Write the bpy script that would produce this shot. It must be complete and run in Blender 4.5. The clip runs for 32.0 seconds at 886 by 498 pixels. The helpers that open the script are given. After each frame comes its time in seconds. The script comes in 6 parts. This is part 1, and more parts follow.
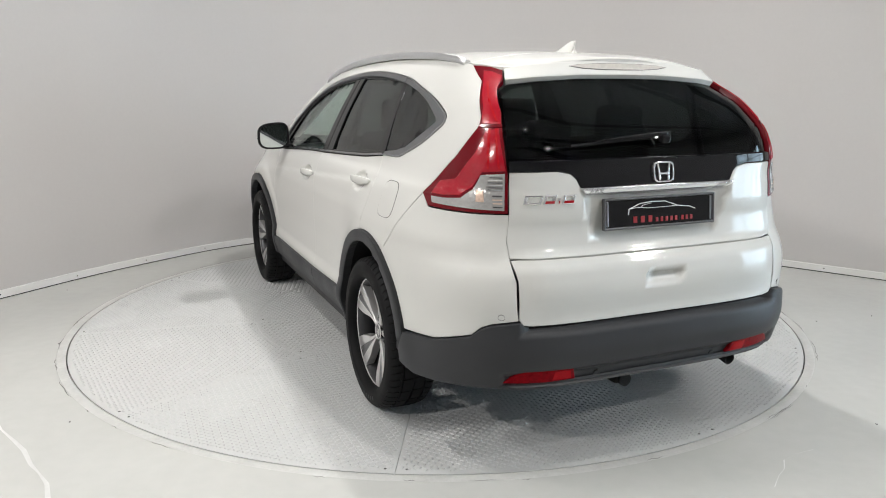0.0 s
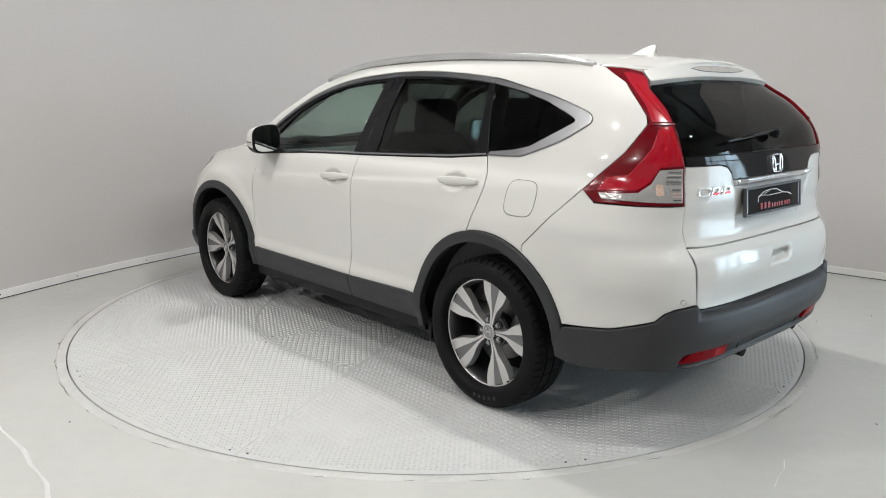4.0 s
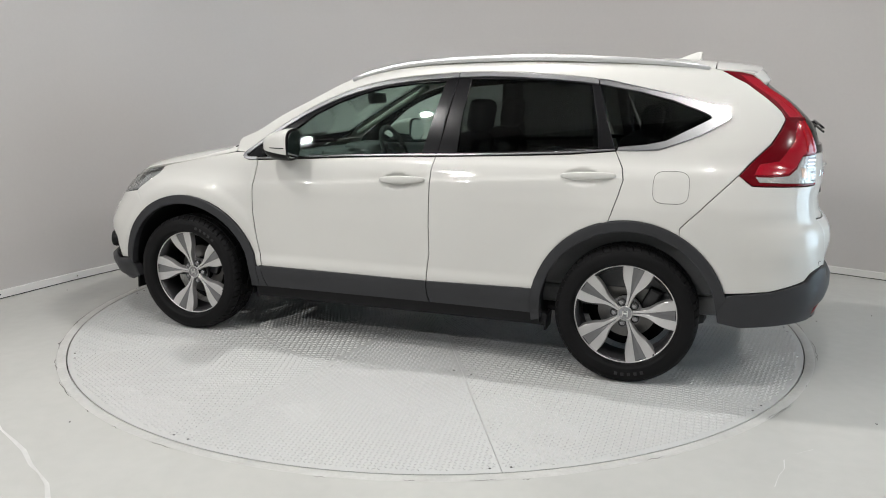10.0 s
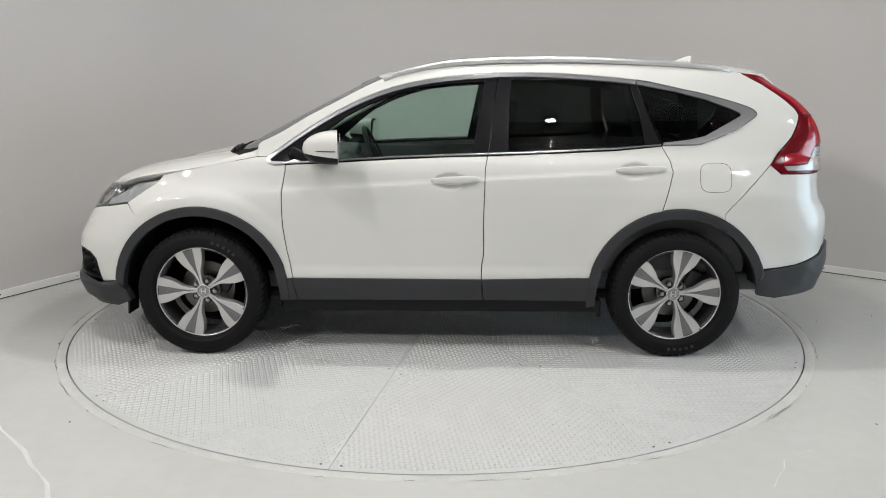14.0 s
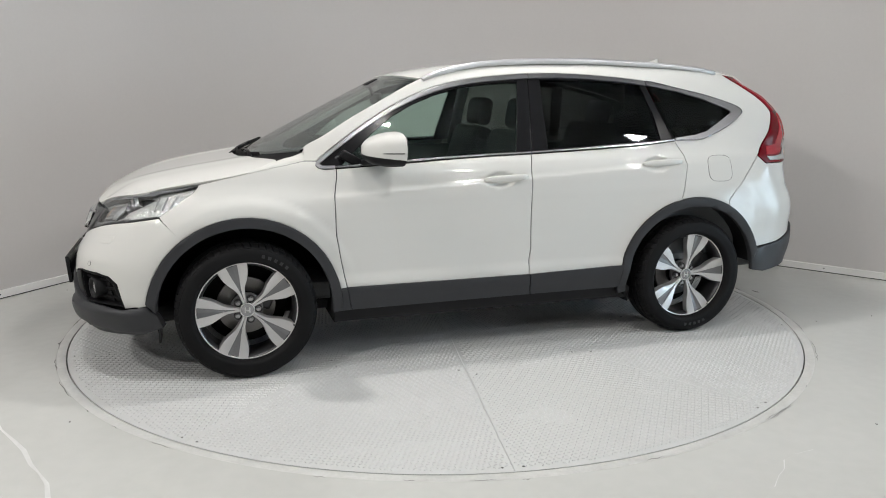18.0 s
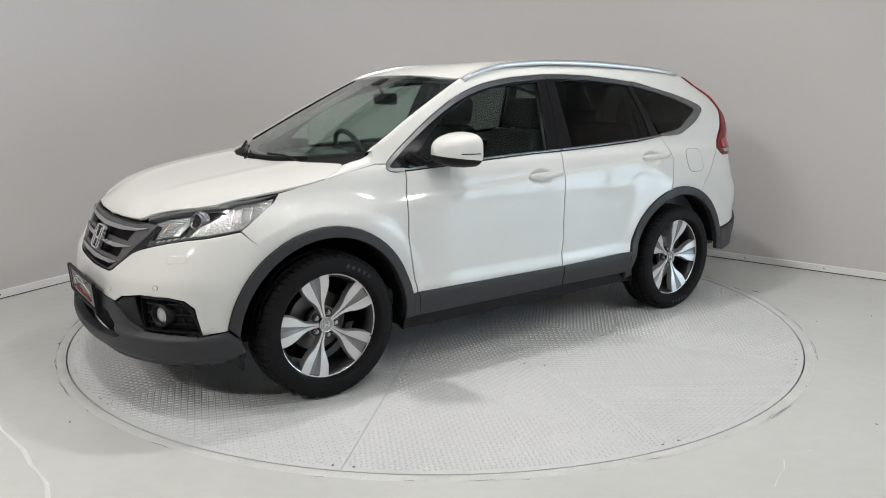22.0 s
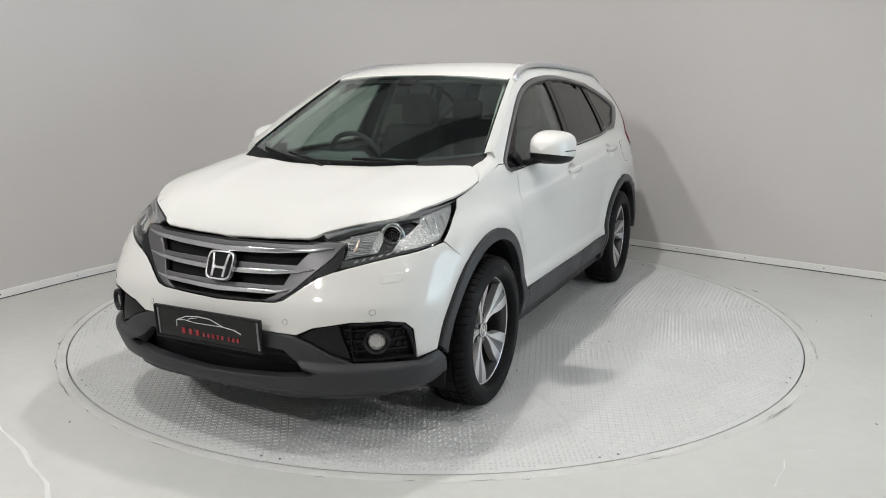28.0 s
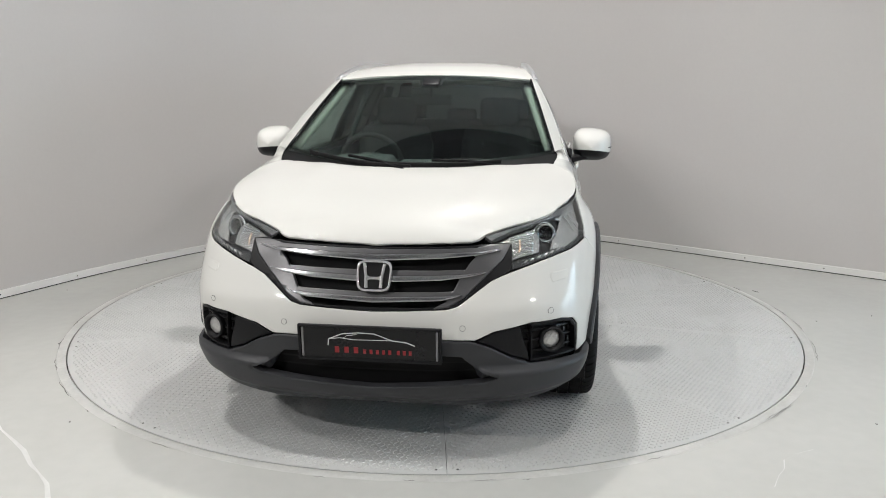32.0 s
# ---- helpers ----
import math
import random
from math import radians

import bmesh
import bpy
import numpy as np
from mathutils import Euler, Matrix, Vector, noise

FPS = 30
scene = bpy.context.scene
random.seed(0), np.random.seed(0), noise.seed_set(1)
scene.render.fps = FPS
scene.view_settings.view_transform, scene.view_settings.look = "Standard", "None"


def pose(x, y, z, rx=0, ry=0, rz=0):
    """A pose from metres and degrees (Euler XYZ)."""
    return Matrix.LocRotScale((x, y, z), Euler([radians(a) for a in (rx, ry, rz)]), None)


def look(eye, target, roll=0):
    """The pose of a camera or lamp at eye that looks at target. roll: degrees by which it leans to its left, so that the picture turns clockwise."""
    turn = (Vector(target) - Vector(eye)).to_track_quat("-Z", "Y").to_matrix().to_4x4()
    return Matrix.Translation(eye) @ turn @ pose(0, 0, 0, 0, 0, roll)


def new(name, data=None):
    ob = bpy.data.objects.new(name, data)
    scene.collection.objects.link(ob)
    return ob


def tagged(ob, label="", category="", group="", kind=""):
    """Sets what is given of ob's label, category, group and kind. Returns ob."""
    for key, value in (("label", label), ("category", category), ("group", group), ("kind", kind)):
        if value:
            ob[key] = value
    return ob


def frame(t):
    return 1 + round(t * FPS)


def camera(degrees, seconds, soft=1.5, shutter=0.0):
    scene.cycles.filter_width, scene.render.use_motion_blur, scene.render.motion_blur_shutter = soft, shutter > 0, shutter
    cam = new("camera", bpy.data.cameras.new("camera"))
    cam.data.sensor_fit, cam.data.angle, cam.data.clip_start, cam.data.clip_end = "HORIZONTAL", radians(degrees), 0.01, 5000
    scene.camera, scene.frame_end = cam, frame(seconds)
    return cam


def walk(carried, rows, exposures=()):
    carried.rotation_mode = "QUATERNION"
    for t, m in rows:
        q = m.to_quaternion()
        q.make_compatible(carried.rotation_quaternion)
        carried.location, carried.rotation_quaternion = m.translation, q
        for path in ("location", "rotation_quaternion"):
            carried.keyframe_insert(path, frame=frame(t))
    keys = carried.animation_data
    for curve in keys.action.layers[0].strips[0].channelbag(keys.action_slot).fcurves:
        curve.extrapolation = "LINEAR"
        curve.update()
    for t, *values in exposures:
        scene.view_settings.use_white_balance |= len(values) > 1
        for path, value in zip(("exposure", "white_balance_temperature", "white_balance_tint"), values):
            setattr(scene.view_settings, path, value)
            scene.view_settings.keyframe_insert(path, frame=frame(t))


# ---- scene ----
from mathutils import geometry

# ---- camera: it stands still before the turntable ----
cam = camera(60.853, 32.0, soft=1.0)
EYE = Vector((0.0, -4.942, 1.4527))
YAW, TILT = radians(-0.463), radians(11.817)
AIM = EYE + Vector((-math.sin(YAW) * math.cos(TILT), math.cos(YAW) * math.cos(TILT), -math.sin(TILT)))
VIEW = look(EYE, AIM, 0.139)
walk(cam, [(0.0, VIEW), (32.0, VIEW)], [(0.0, 0.49), (3.0, 0.38), (6.0, 0.28), (9.0, 0.24), (13.0, 0.21), (21.0, 0.20), (25.0, 0.23), (28.0, 0.29), (32.0, 0.34)])

# ---- world, lamps, exposure ----
world = bpy.data.worlds.new("world")
scene.world = world
world.use_nodes = True
world.node_tree.nodes["Background"].inputs[0].default_value = (0.55, 0.6, 0.66, 1)
world.node_tree.nodes["Background"].inputs[1].default_value = 0.05
scene.view_settings.exposure = 0.0


def area(name, eye, target, sx_, sy_, watts, colour):
    data = bpy.data.lights.new(name, "AREA")
    data.shape, data.size, data.size_y, data.energy, data.color = "RECTANGLE", sx_, sy_, watts, colour
    ob = new(name, data)
    ob.matrix_world = look(eye, target)
    return ob


WARM = (1.0, 0.974, 0.95)
KEY_AT = (0.24, -0.28, 3.85)
FLOODS = ((-1.75, -2.1, 3.6, 31), (0.95, -2.75, 3.6, 25))
area("key_lamp", KEY_AT, (0.24, -0.279, 0), 0.15, 0.09, 56, WARM)
for at in FLOODS:
    area("flood_lamp", (at[0], at[1], at[2] - 0.03), (at[0] * 0.4, at[1] * 0.4 + 0.2, 0.6), 0.08, 0.05, at[3], WARM)
SPOTS = ((-4.6, -6.4, 4.8, 182), (4.6, -6.4, 4.8, 112), (-5.4, -3.2, 4.8, 104), (5.4, -3.2, 4.8, 60))
for at in SPOTS:
    area("spot_lamp", (at[0], at[1], at[2] - 0.03), (at[0], at[1] + 0.001, 0), 0.40, 0.22, at[3], WARM)

# ---- materials ----


def mat(name, colour, rough=0.5, metal=0.0, vary=0.05, scale=6.0, fine=90.0, bump=0.0, coat=0.0, spec=0.5, glow=0.0, rvary=0.12):
    m = bpy.data.materials.new(name)
    m.use_nodes = True
    nt = m.node_tree
    b = nt.nodes["Principled BSDF"]
    b.inputs["Roughness"].default_value = rough
    b.inputs["Metallic"].default_value = metal
    b.inputs["Specular IOR Level"].default_value = spec
    b.inputs["Coat Weight"].default_value = coat
    b.inputs["Coat Roughness"].default_value = 0.06
    if glow:
        b.inputs["Emission Color"].default_value = (*colour, 1)
        b.inputs["Emission Strength"].default_value = glow
    co = nt.nodes.new("ShaderNodeTexCoord")
    big, small = nt.nodes.new("ShaderNodeTexNoise"), nt.nodes.new("ShaderNodeTexNoise")
    big.inputs["Scale"].default_value, small.inputs["Scale"].default_value = scale, fine
    big.inputs["Detail"].default_value, small.inputs["Detail"].default_value = 5, 4
    for n in (big, small):
        nt.links.new(co.outputs["Object"], n.inputs["Vector"])
    add = nt.nodes.new("ShaderNodeMath")
    add.operation = "MULTIPLY_ADD"
    add.inputs[1].default_value = 0.4
    nt.links.new(small.outputs["Fac"], add.inputs[0])
    half_ = nt.nodes.new("ShaderNodeMath")
    half_.operation = "MULTIPLY"
    half_.inputs[1].default_value = 0.6
    nt.links.new(big.outputs["Fac"], half_.inputs[0])
    nt.links.new(half_.outputs[0], add.inputs[2])
    ramp = nt.nodes.new("ShaderNodeMapRange")
    ramp.inputs["From Min"].default_value, ramp.inputs["From Max"].default_value = 0.32, 0.68
    ramp.inputs["To Min"].default_value, ramp.inputs["To Max"].default_value = 1 - vary, 1 + vary
    nt.links.new(add.outputs[0], ramp.inputs["Value"])
    hue = nt.nodes.new("ShaderNodeVectorMath")
    hue.operation = "SCALE"
    hue.inputs[0].default_value = colour
    nt.links.new(ramp.outputs[0], hue.inputs["Scale"])
    nt.links.new(hue.outputs[0], b.inputs["Base Color"])
    rr = nt.nodes.new("ShaderNodeMapRange")
    rr.inputs["From Min"].default_value, rr.inputs["From Max"].default_value = 0.3, 0.7
    rr.inputs["To Min"].default_value, rr.inputs["To Max"].default_value = rough * (1 - rvary), min(1.0, rough * (1 + rvary))
    nt.links.new(big.outputs["Fac"], rr.inputs["Value"])
    nt.links.new(rr.outputs[0], b.inputs["Roughness"])
    if bump:
        bp = nt.nodes.new("ShaderNodeBump")
        bp.inputs["Strength"].default_value, bp.inputs["Distance"].default_value = bump, 0.002
        nt.links.new(small.outputs["Fac"], bp.inputs["Height"])
        nt.links.new(bp.outputs[0], b.inputs["Normal"])
    return m


def glass(name, tint, gloss=0.027, rough=0.01):
    m = bpy.data.materials.new(name)
    m.use_nodes = True
    nt = m.node_tree
    nt.nodes.remove(nt.nodes["Principled BSDF"])
    out = nt.nodes["Material Output"]
    clear, shine, mix, face, power, scale = (nt.nodes.new("ShaderNode" + k) for k in ("BsdfTransparent", "BsdfGlossy", "MixShader", "LayerWeight", "Math", "Math"))
    clear.inputs["Color"].default_value = (*tint, 1)
    shine.inputs["Roughness"].default_value = rough
    # Schlick's law for the gloss
    power.operation, power.inputs[1].default_value = "POWER", 5.0
    scale.operation, scale.inputs[1].default_value, scale.inputs[2].default_value = "MULTIPLY_ADD", 0.9, gloss
    nt.links.new(face.outputs["Facing"], power.inputs[0])
    nt.links.new(power.outputs[0], scale.inputs[0])
    nt.links.new(scale.outputs[0], mix.inputs[0])
    nt.links.new(clear.outputs[0], mix.inputs[1])
    nt.links.new(shine.outputs[0], mix.inputs[2])
    nt.links.new(mix.outputs[0], out.inputs[0])
    return m


def faceted(name, colour, rough, metal, scale, depth=0.9):
    """Bright moulded reflector broken into small facets."""
    m = mat(name, colour, rough, metal, vary=0.08, scale=30)
    nt = m.node_tree
    co, cell, bp = (nt.nodes.new("ShaderNode" + k) for k in ("TexCoord", "TexVoronoi", "Bump"))
    cell.inputs["Scale"].default_value = scale
    bp.inputs["Strength"].default_value, bp.inputs["Distance"].default_value = depth, 0.006
    nt.links.new(co.outputs["Object"], cell.inputs["Vector"])
    nt.links.new(cell.outputs["Distance"], bp.inputs["Height"])
    nt.links.new(bp.outputs[0], nt.nodes["Principled BSDF"].inputs["Normal"])
    return m


def daylight(name):
    """Bright sky broken by dark planting, seen out of the hall's window."""
    m = mat(name, (0.2, 0.2, 0.2), 1.0)
    nt = m.node_tree
    b = nt.nodes["Principled BSDF"]
    co, grain, ramp = (nt.nodes.new("ShaderNode" + k) for k in ("TexCoord", "TexNoise", "ValToRGB"))
    grain.inputs["Scale"].default_value, grain.inputs["Detail"].default_value = 1.3, 4
    nt.links.new(co.outputs["Object"], grain.inputs["Vector"])
    nt.links.new(grain.outputs["Fac"], ramp.inputs[0])
    ramp.color_ramp.elements[0].position, ramp.color_ramp.elements[1].position = 0.38, 0.62
    ramp.color_ramp.elements[0].color = (0.36, 0.45, 0.50, 1)
    ramp.color_ramp.elements[1].color = (0.64, 0.82, 1.0, 1)
    nt.links.new(ramp.outputs[0], b.inputs["Emission Color"])
    b.inputs["Emission Strength"].default_value = 8.0
    return m


WALL = mat("wall_paint", (0.555, 0.537, 0.526), 0.6, vary=0.02, scale=0.7, fine=40, bump=0.05)
SKIRT = mat("skirting_paint", (0.74, 0.735, 0.72), 0.35, vary=0.03)
FLOOR = mat("floor_paint", (0.515, 0.518, 0.492), 0.24, vary=0.045, scale=1.3, fine=14, bump=0.0, rvary=0.12)
PLATE = mat("plate_paint", (0.525, 0.53, 0.523), 0.32, vary=0.035, scale=1.6, fine=25, bump=0.0, rvary=0.05)
TREAD = mat("tread_paint", (0.535, 0.54, 0.535), 0.27, vary=0.035, scale=1.6, fine=25, rvary=0.05)
FILLER = mat("floor_filler", (0.52, 0.52, 0.50), 0.5, vary=0.12, scale=9, fine=60, bump=0.1)
SCUFF = mat("scuff_black", (0.06, 0.058, 0.055), 0.7, vary=0.3)
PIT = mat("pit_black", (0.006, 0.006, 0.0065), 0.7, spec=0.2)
SHED = mat("shed_wall", (0.50, 0.50, 0.505), 0.8, vary=0.08)
ROOFING = mat("roof_sheet", (0.60, 0.60, 0.60), 0.8, vary=0.08)
BEAM = mat("beam_steel", (0.10, 0.10, 0.11), 0.6)
DAYLIGHT = daylight("daylight")
HOUSING = mat("lamp_housing", (0.25, 0.25, 0.26), 0.5)
PAINT = mat("pearl_white_paint", (0.610, 0.608, 0.580), 0.38, vary=0.012, scale=3, fine=900, coat=0.8, rvary=0.05, spec=0.12)
CLAD = mat("grey_plastic", (0.032, 0.033, 0.036), 0.46, vary=0.10, scale=5, fine=500, bump=0.10, spec=0.30)
BLACK = mat("black_plastic", (0.008, 0.008, 0.009), 0.45, vary=0.15, spec=0.2)
GLOSSBLACK = mat("gloss_black", (0.006, 0.006, 0.007), 0.05, vary=0.1, spec=0.28)
PLATEBLACK = mat("plate_black", (0.007, 0.007, 0.008), 0.05, vary=0.15, spec=0.28)
FRAME = mat("satin_black_frame", (0.010, 0.010, 0.011), 0.18, vary=0.1, spec=0.13)
DARKTRIM = mat("dark_satin_metal", (0.245, 0.245, 0.252), 0.36, metal=1.0, vary=0.04)
SATIN = mat("satin_grey", (0.105, 0.104, 0.108), 0.38, vary=0.06, metal=0.6)
CHROME = mat("chrome", (0.84, 0.84, 0.85), 0.15, metal=0.92, vary=0.02)
GRILLECHROME = mat("grille_chrome", (0.56, 0.56, 0.575), 0.13, metal=1.0, vary=0.03)
BRUSHED = mat("satin_trim", (0.36, 0.36, 0.372), 0.24, metal=1.0, vary=0.04)
RAIL = mat("anodised_rail", (0.66, 0.66, 0.67), 0.34, metal=0.85, vary=0.03)
ALLOY = mat("machined_alloy", (0.64, 0.63, 0.625), 0.34, metal=0.75, vary=0.05, fine=250)
ALLOYGREY = mat("painted_alloy", (0.20, 0.20, 0.205), 0.35, metal=0.6, vary=0.06)
BARREL = mat("dark_alloy", (0.055, 0.055, 0.058), 0.32, metal=0.6, vary=0.08)
POCKET = mat("wheel_pocket", (0.025, 0.025, 0.026), 0.4, vary=0.1)
RUBBER = mat("tyre_rubber", (0.0065, 0.0065, 0.007), 0.62, vary=0.25, scale=9, fine=160, bump=0.12, spec=0.15)
SIDEWALL = mat("sidewall_lettering", (0.017, 0.017, 0.018), 0.5, vary=0.2)
DISC = mat("brake_disc", (0.20, 0.195, 0.19), 0.42, metal=0.9, vary=0.15, fine=200)
REDLENS = faceted("red_lens", (0.33, 0.003, 0.014), 0.17, 0.0, 75.0, 0.035)
REDLENS.node_tree.nodes["Principled BSDF"].inputs["Coat Weight"].default_value = 0.35
REDDARK = mat("dark_red_lens", (0.125, 0.002, 0.006), 0.2, vary=0.10, scale=14, coat=0.1, spec=0.2)
REDMID = mat("mid_red_lens", (0.36, 0.004, 0.009), 0.25, vary=0.12, scale=40, spec=0.1)
REFLEX = mat("reflex_red", (0.19, 0.002, 0.006), 0.3, vary=0.25, scale=45, spec=0.03)
CRACKED = mat("pale_filler", (0.59, 0.592, 0.575), 0.5, vary=0.06, scale=30)
CLEARBIT = faceted("clear_lens_insert", (0.46, 0.455, 0.45), 0.22, 0.45, 80.0, 0.4)
BRAKE = mat("brake_lens", (0.50, 0.47, 0.43), 0.14, vary=0.10, scale=50, coat=0.6)
AMBER = mat("amber_insert", (0.68, 0.50, 0.40), 0.2, metal=0.3, vary=0.3, scale=60, coat=1.0)
REFLECT = mat("lamp_reflector", (0.85, 0.85, 0.86), 0.10, metal=0.85, vary=0.08, scale=40)
REVERSE = faceted("reversing_lens", (0.42, 0.41, 0.40), 0.22, 0.4, 70.0, 0.2)
PAINT.node_tree.nodes["Principled BSDF"].inputs["Coat Roughness"].default_value = 0.045
LIDGREY = mat("lamp_lid_grey", (0.13, 0.13, 0.134), 0.42, vary=0.08, spec=0.25)
LAMPGREY = mat("lamp_bezel", (0.05, 0.05, 0.052), 0.5, vary=0.1, spec=0.15)
SEAT = mat("seat_cloth", (0.020, 0.020, 0.022), 0.85, vary=0.2, fine=300, bump=0.05)
TRIM = mat("cabin_trim", (0.10, 0.103, 0.107), 0.65, vary=0.12)
DASH = mat("dash_trim", (0.12, 0.124, 0.126), 0.7, vary=0.08, fine=300, bump=0.1)
CREAM = mat("pillar_lining", (0.50, 0.50, 0.45), 0.8, vary=0.05)
SIGNRED = mat("sign_red", (0.26, 0.010, 0.016), 0.4)
SIGNWHITE = mat("sign_white", (0.75, 0.75, 0.75), 0.4)
BADGERED = mat("badge_red", (0.5, 0.02, 0.03), 0.25, metal=0.5)
MIRROR = mat("mirror_glass", (0.75, 0.80, 0.80), 0.02, metal=1.0, vary=0.0)
GLASS = glass("window_glass", (0.83, 0.90, 0.87))
SCREENGLASS = glass("windscreen_glass", (0.83, 0.90, 0.87), 0.125)
REARGLASS = glass("rear_privacy_glass", (0.27, 0.29, 0.29), 0.022)
PRIVACY = glass("privacy_glass", (0.34, 0.36, 0.35))
LENS = glass("clear_lens", (0.96, 0.97, 0.97), 0.02, 0.03)
PANE = glass("showroom_pane", (0.95, 0.97, 0.97))

# ---- mesh helpers ----


def solid(name, verts, faces, material, parent=None, label="", smooth=None):
    """One mesh object from plain vertex and face lists; smooth: how many of the first faces are smooth."""
    me = bpy.data.meshes.new(name)
    me.from_pydata([tuple(v) for v in verts], [], faces)
    me.materials.append(material)
    if smooth:
        me.polygons.foreach_set("use_smooth", [i < smooth for i in range(len(faces))])
    me.update()
    ob = new(name, me)
    if parent:
        ob.parent = parent
    if label:
        ob["label"] = label
    return ob


def part(name, bm, material, parent, label="", smooth=False):
    me = bpy.data.meshes.new(name)
    bmesh.ops.recalc_face_normals(bm, faces=bm.faces)
    bm.to_mesh(me)
    bm.free()
    me.materials.append(material)
    if smooth:
        me.polygons.foreach_set("use_smooth", [True] * len(me.polygons))
        me.set_sharp_from_angle(angle=radians(38))
    ob = new(name, me)
    if parent:
        ob.parent = parent
    if label:
        ob["label"] = label
    return ob


def box(bm, m, size, bevel=0.0, segs=2):
    made = bmesh.ops.create_cube(bm, size=1.0, matrix=m @ Matrix.Diagonal((*size, 1)))
    if bevel:
        edges = list({e for v in made["verts"] for e in v.link_edges})
        bmesh.ops.bevel(bm, geom=edges, offset=bevel, segments=segs, affect="EDGES", profile=0.5)


def cyl(bm, m, r1, r2, depth, n=24):
    bmesh.ops.create_cone(bm, cap_ends=True, segments=n, radius1=r1, radius2=r2, depth=depth, matrix=m)


def ball(bm, m, n=14):
    bmesh.ops.create_uvsphere(bm, u_segments=n * 2, v_segments=n, radius=1.0, matrix=m)


def lathe(profile, n, axis="y"):
    """A ring swept from (radius, along) pairs round the y axis."""
    verts, faces, k = [], [], len(profile)
    for i in range(n):
        a = 2 * math.pi * i / n
        for r, y in profile:
            verts.append((r * math.cos(a), y, r * math.sin(a)))
    for i in range(n):
        for j in range(k - 1):
            a, b = i * k + j, ((i + 1) % n) * k + j
            faces.append((a, a + 1, b + 1, b))
    return verts, faces


def sweep(path, width, height, caps=True):
    """A rounded bar along a path: width(t) across, height(t) up."""
    verts, faces, n, k = [], [], len(path), 10
    path = [Vector(p) for p in path]
    for i, p in enumerate(path):
        d = (path[min(i + 1, n - 1)] - path[max(i - 1, 0)]).normalized()
        side = d.cross(Vector((0, 0, 1))).normalized()
        up = side.cross(d)
        t = i / (n - 1)
        for j in range(k):
            a = 2 * math.pi * j / k
            c, s = math.cos(a), math.sin(a)
            c, s = math.copysign(abs(c) ** 0.6, c), math.copysign(abs(s) ** 0.6, s)
            verts.append(p + side * c * width(t) / 2 + up * s * height(t) / 2)
    for i in range(n - 1):
        for j in range(k):
            a, b = i * k + j, i * k + (j + 1) % k
            faces.append((a, b, b + k, a + k))
    smooth = len(faces)
    faces.append(tuple(range(k))[::-1])
    faces.append(tuple(range((n - 1) * k, n * k)))
    return verts, faces, smooth


class Curve:
    """A smooth curve through (x, y) knots in rising x."""

    def __init__(self, xs, ys):
        self.x, self.y = list(xs), list(ys)
        n = len(xs)
        d = [(ys[i + 1] - ys[i]) / (xs[i + 1] - xs[i]) for i in range(n - 1)]
        self.m = [d[0]] + [0.0 if d[i - 1] * d[i] <= 0 else 2 * d[i - 1] * d[i] / (d[i - 1] + d[i]) for i in range(1, n - 1)] + [d[-1]]

    def __call__(self, v):
        x, y, m = self.x, self.y, self.m
        if v <= x[0]:
            return y[0]
        if v >= x[-1]:
            return y[-1]
        i = 0
        while v > x[i + 1]:
            i += 1
        h = x[i + 1] - x[i]
        t = (v - x[i]) / h
        t2, t3 = t * t, t * t * t
        return (2 * t3 - 3 * t2 + 1) * y[i] + (t3 - 2 * t2 + t) * h * m[i] + (3 * t2 - 2 * t3) * y[i + 1] + (t3 - t2) * h * m[i + 1]


def ease(v, a, b):
    t = min(1.0, max(0.0, (v - a) / (b - a)))
    return t * t * (3 - 2 * t)


def inside(pts, loops):
    """Which of the points lie within the loops, by the even-odd rule."""
    res = np.zeros(len(pts), bool)
    x, y = pts[:, 0], pts[:, 1]
    for loop in loops:
        q = np.asarray(loop)
        for (x1, y1), (x2, y2) in zip(q, np.roll(q, -1, axis=0)):
            if y1 != y2:
                cross = (y > y1) != (y > y2)
                res ^= cross & (x < x1 + (y - y1) * (x2 - x1) / (y2 - y1))
    return res


def signed_area(q):
    return 0.5 * sum(a[0] * b[1] - b[0] * a[1] for a, b in zip(q, q[1:] + q[:1]))


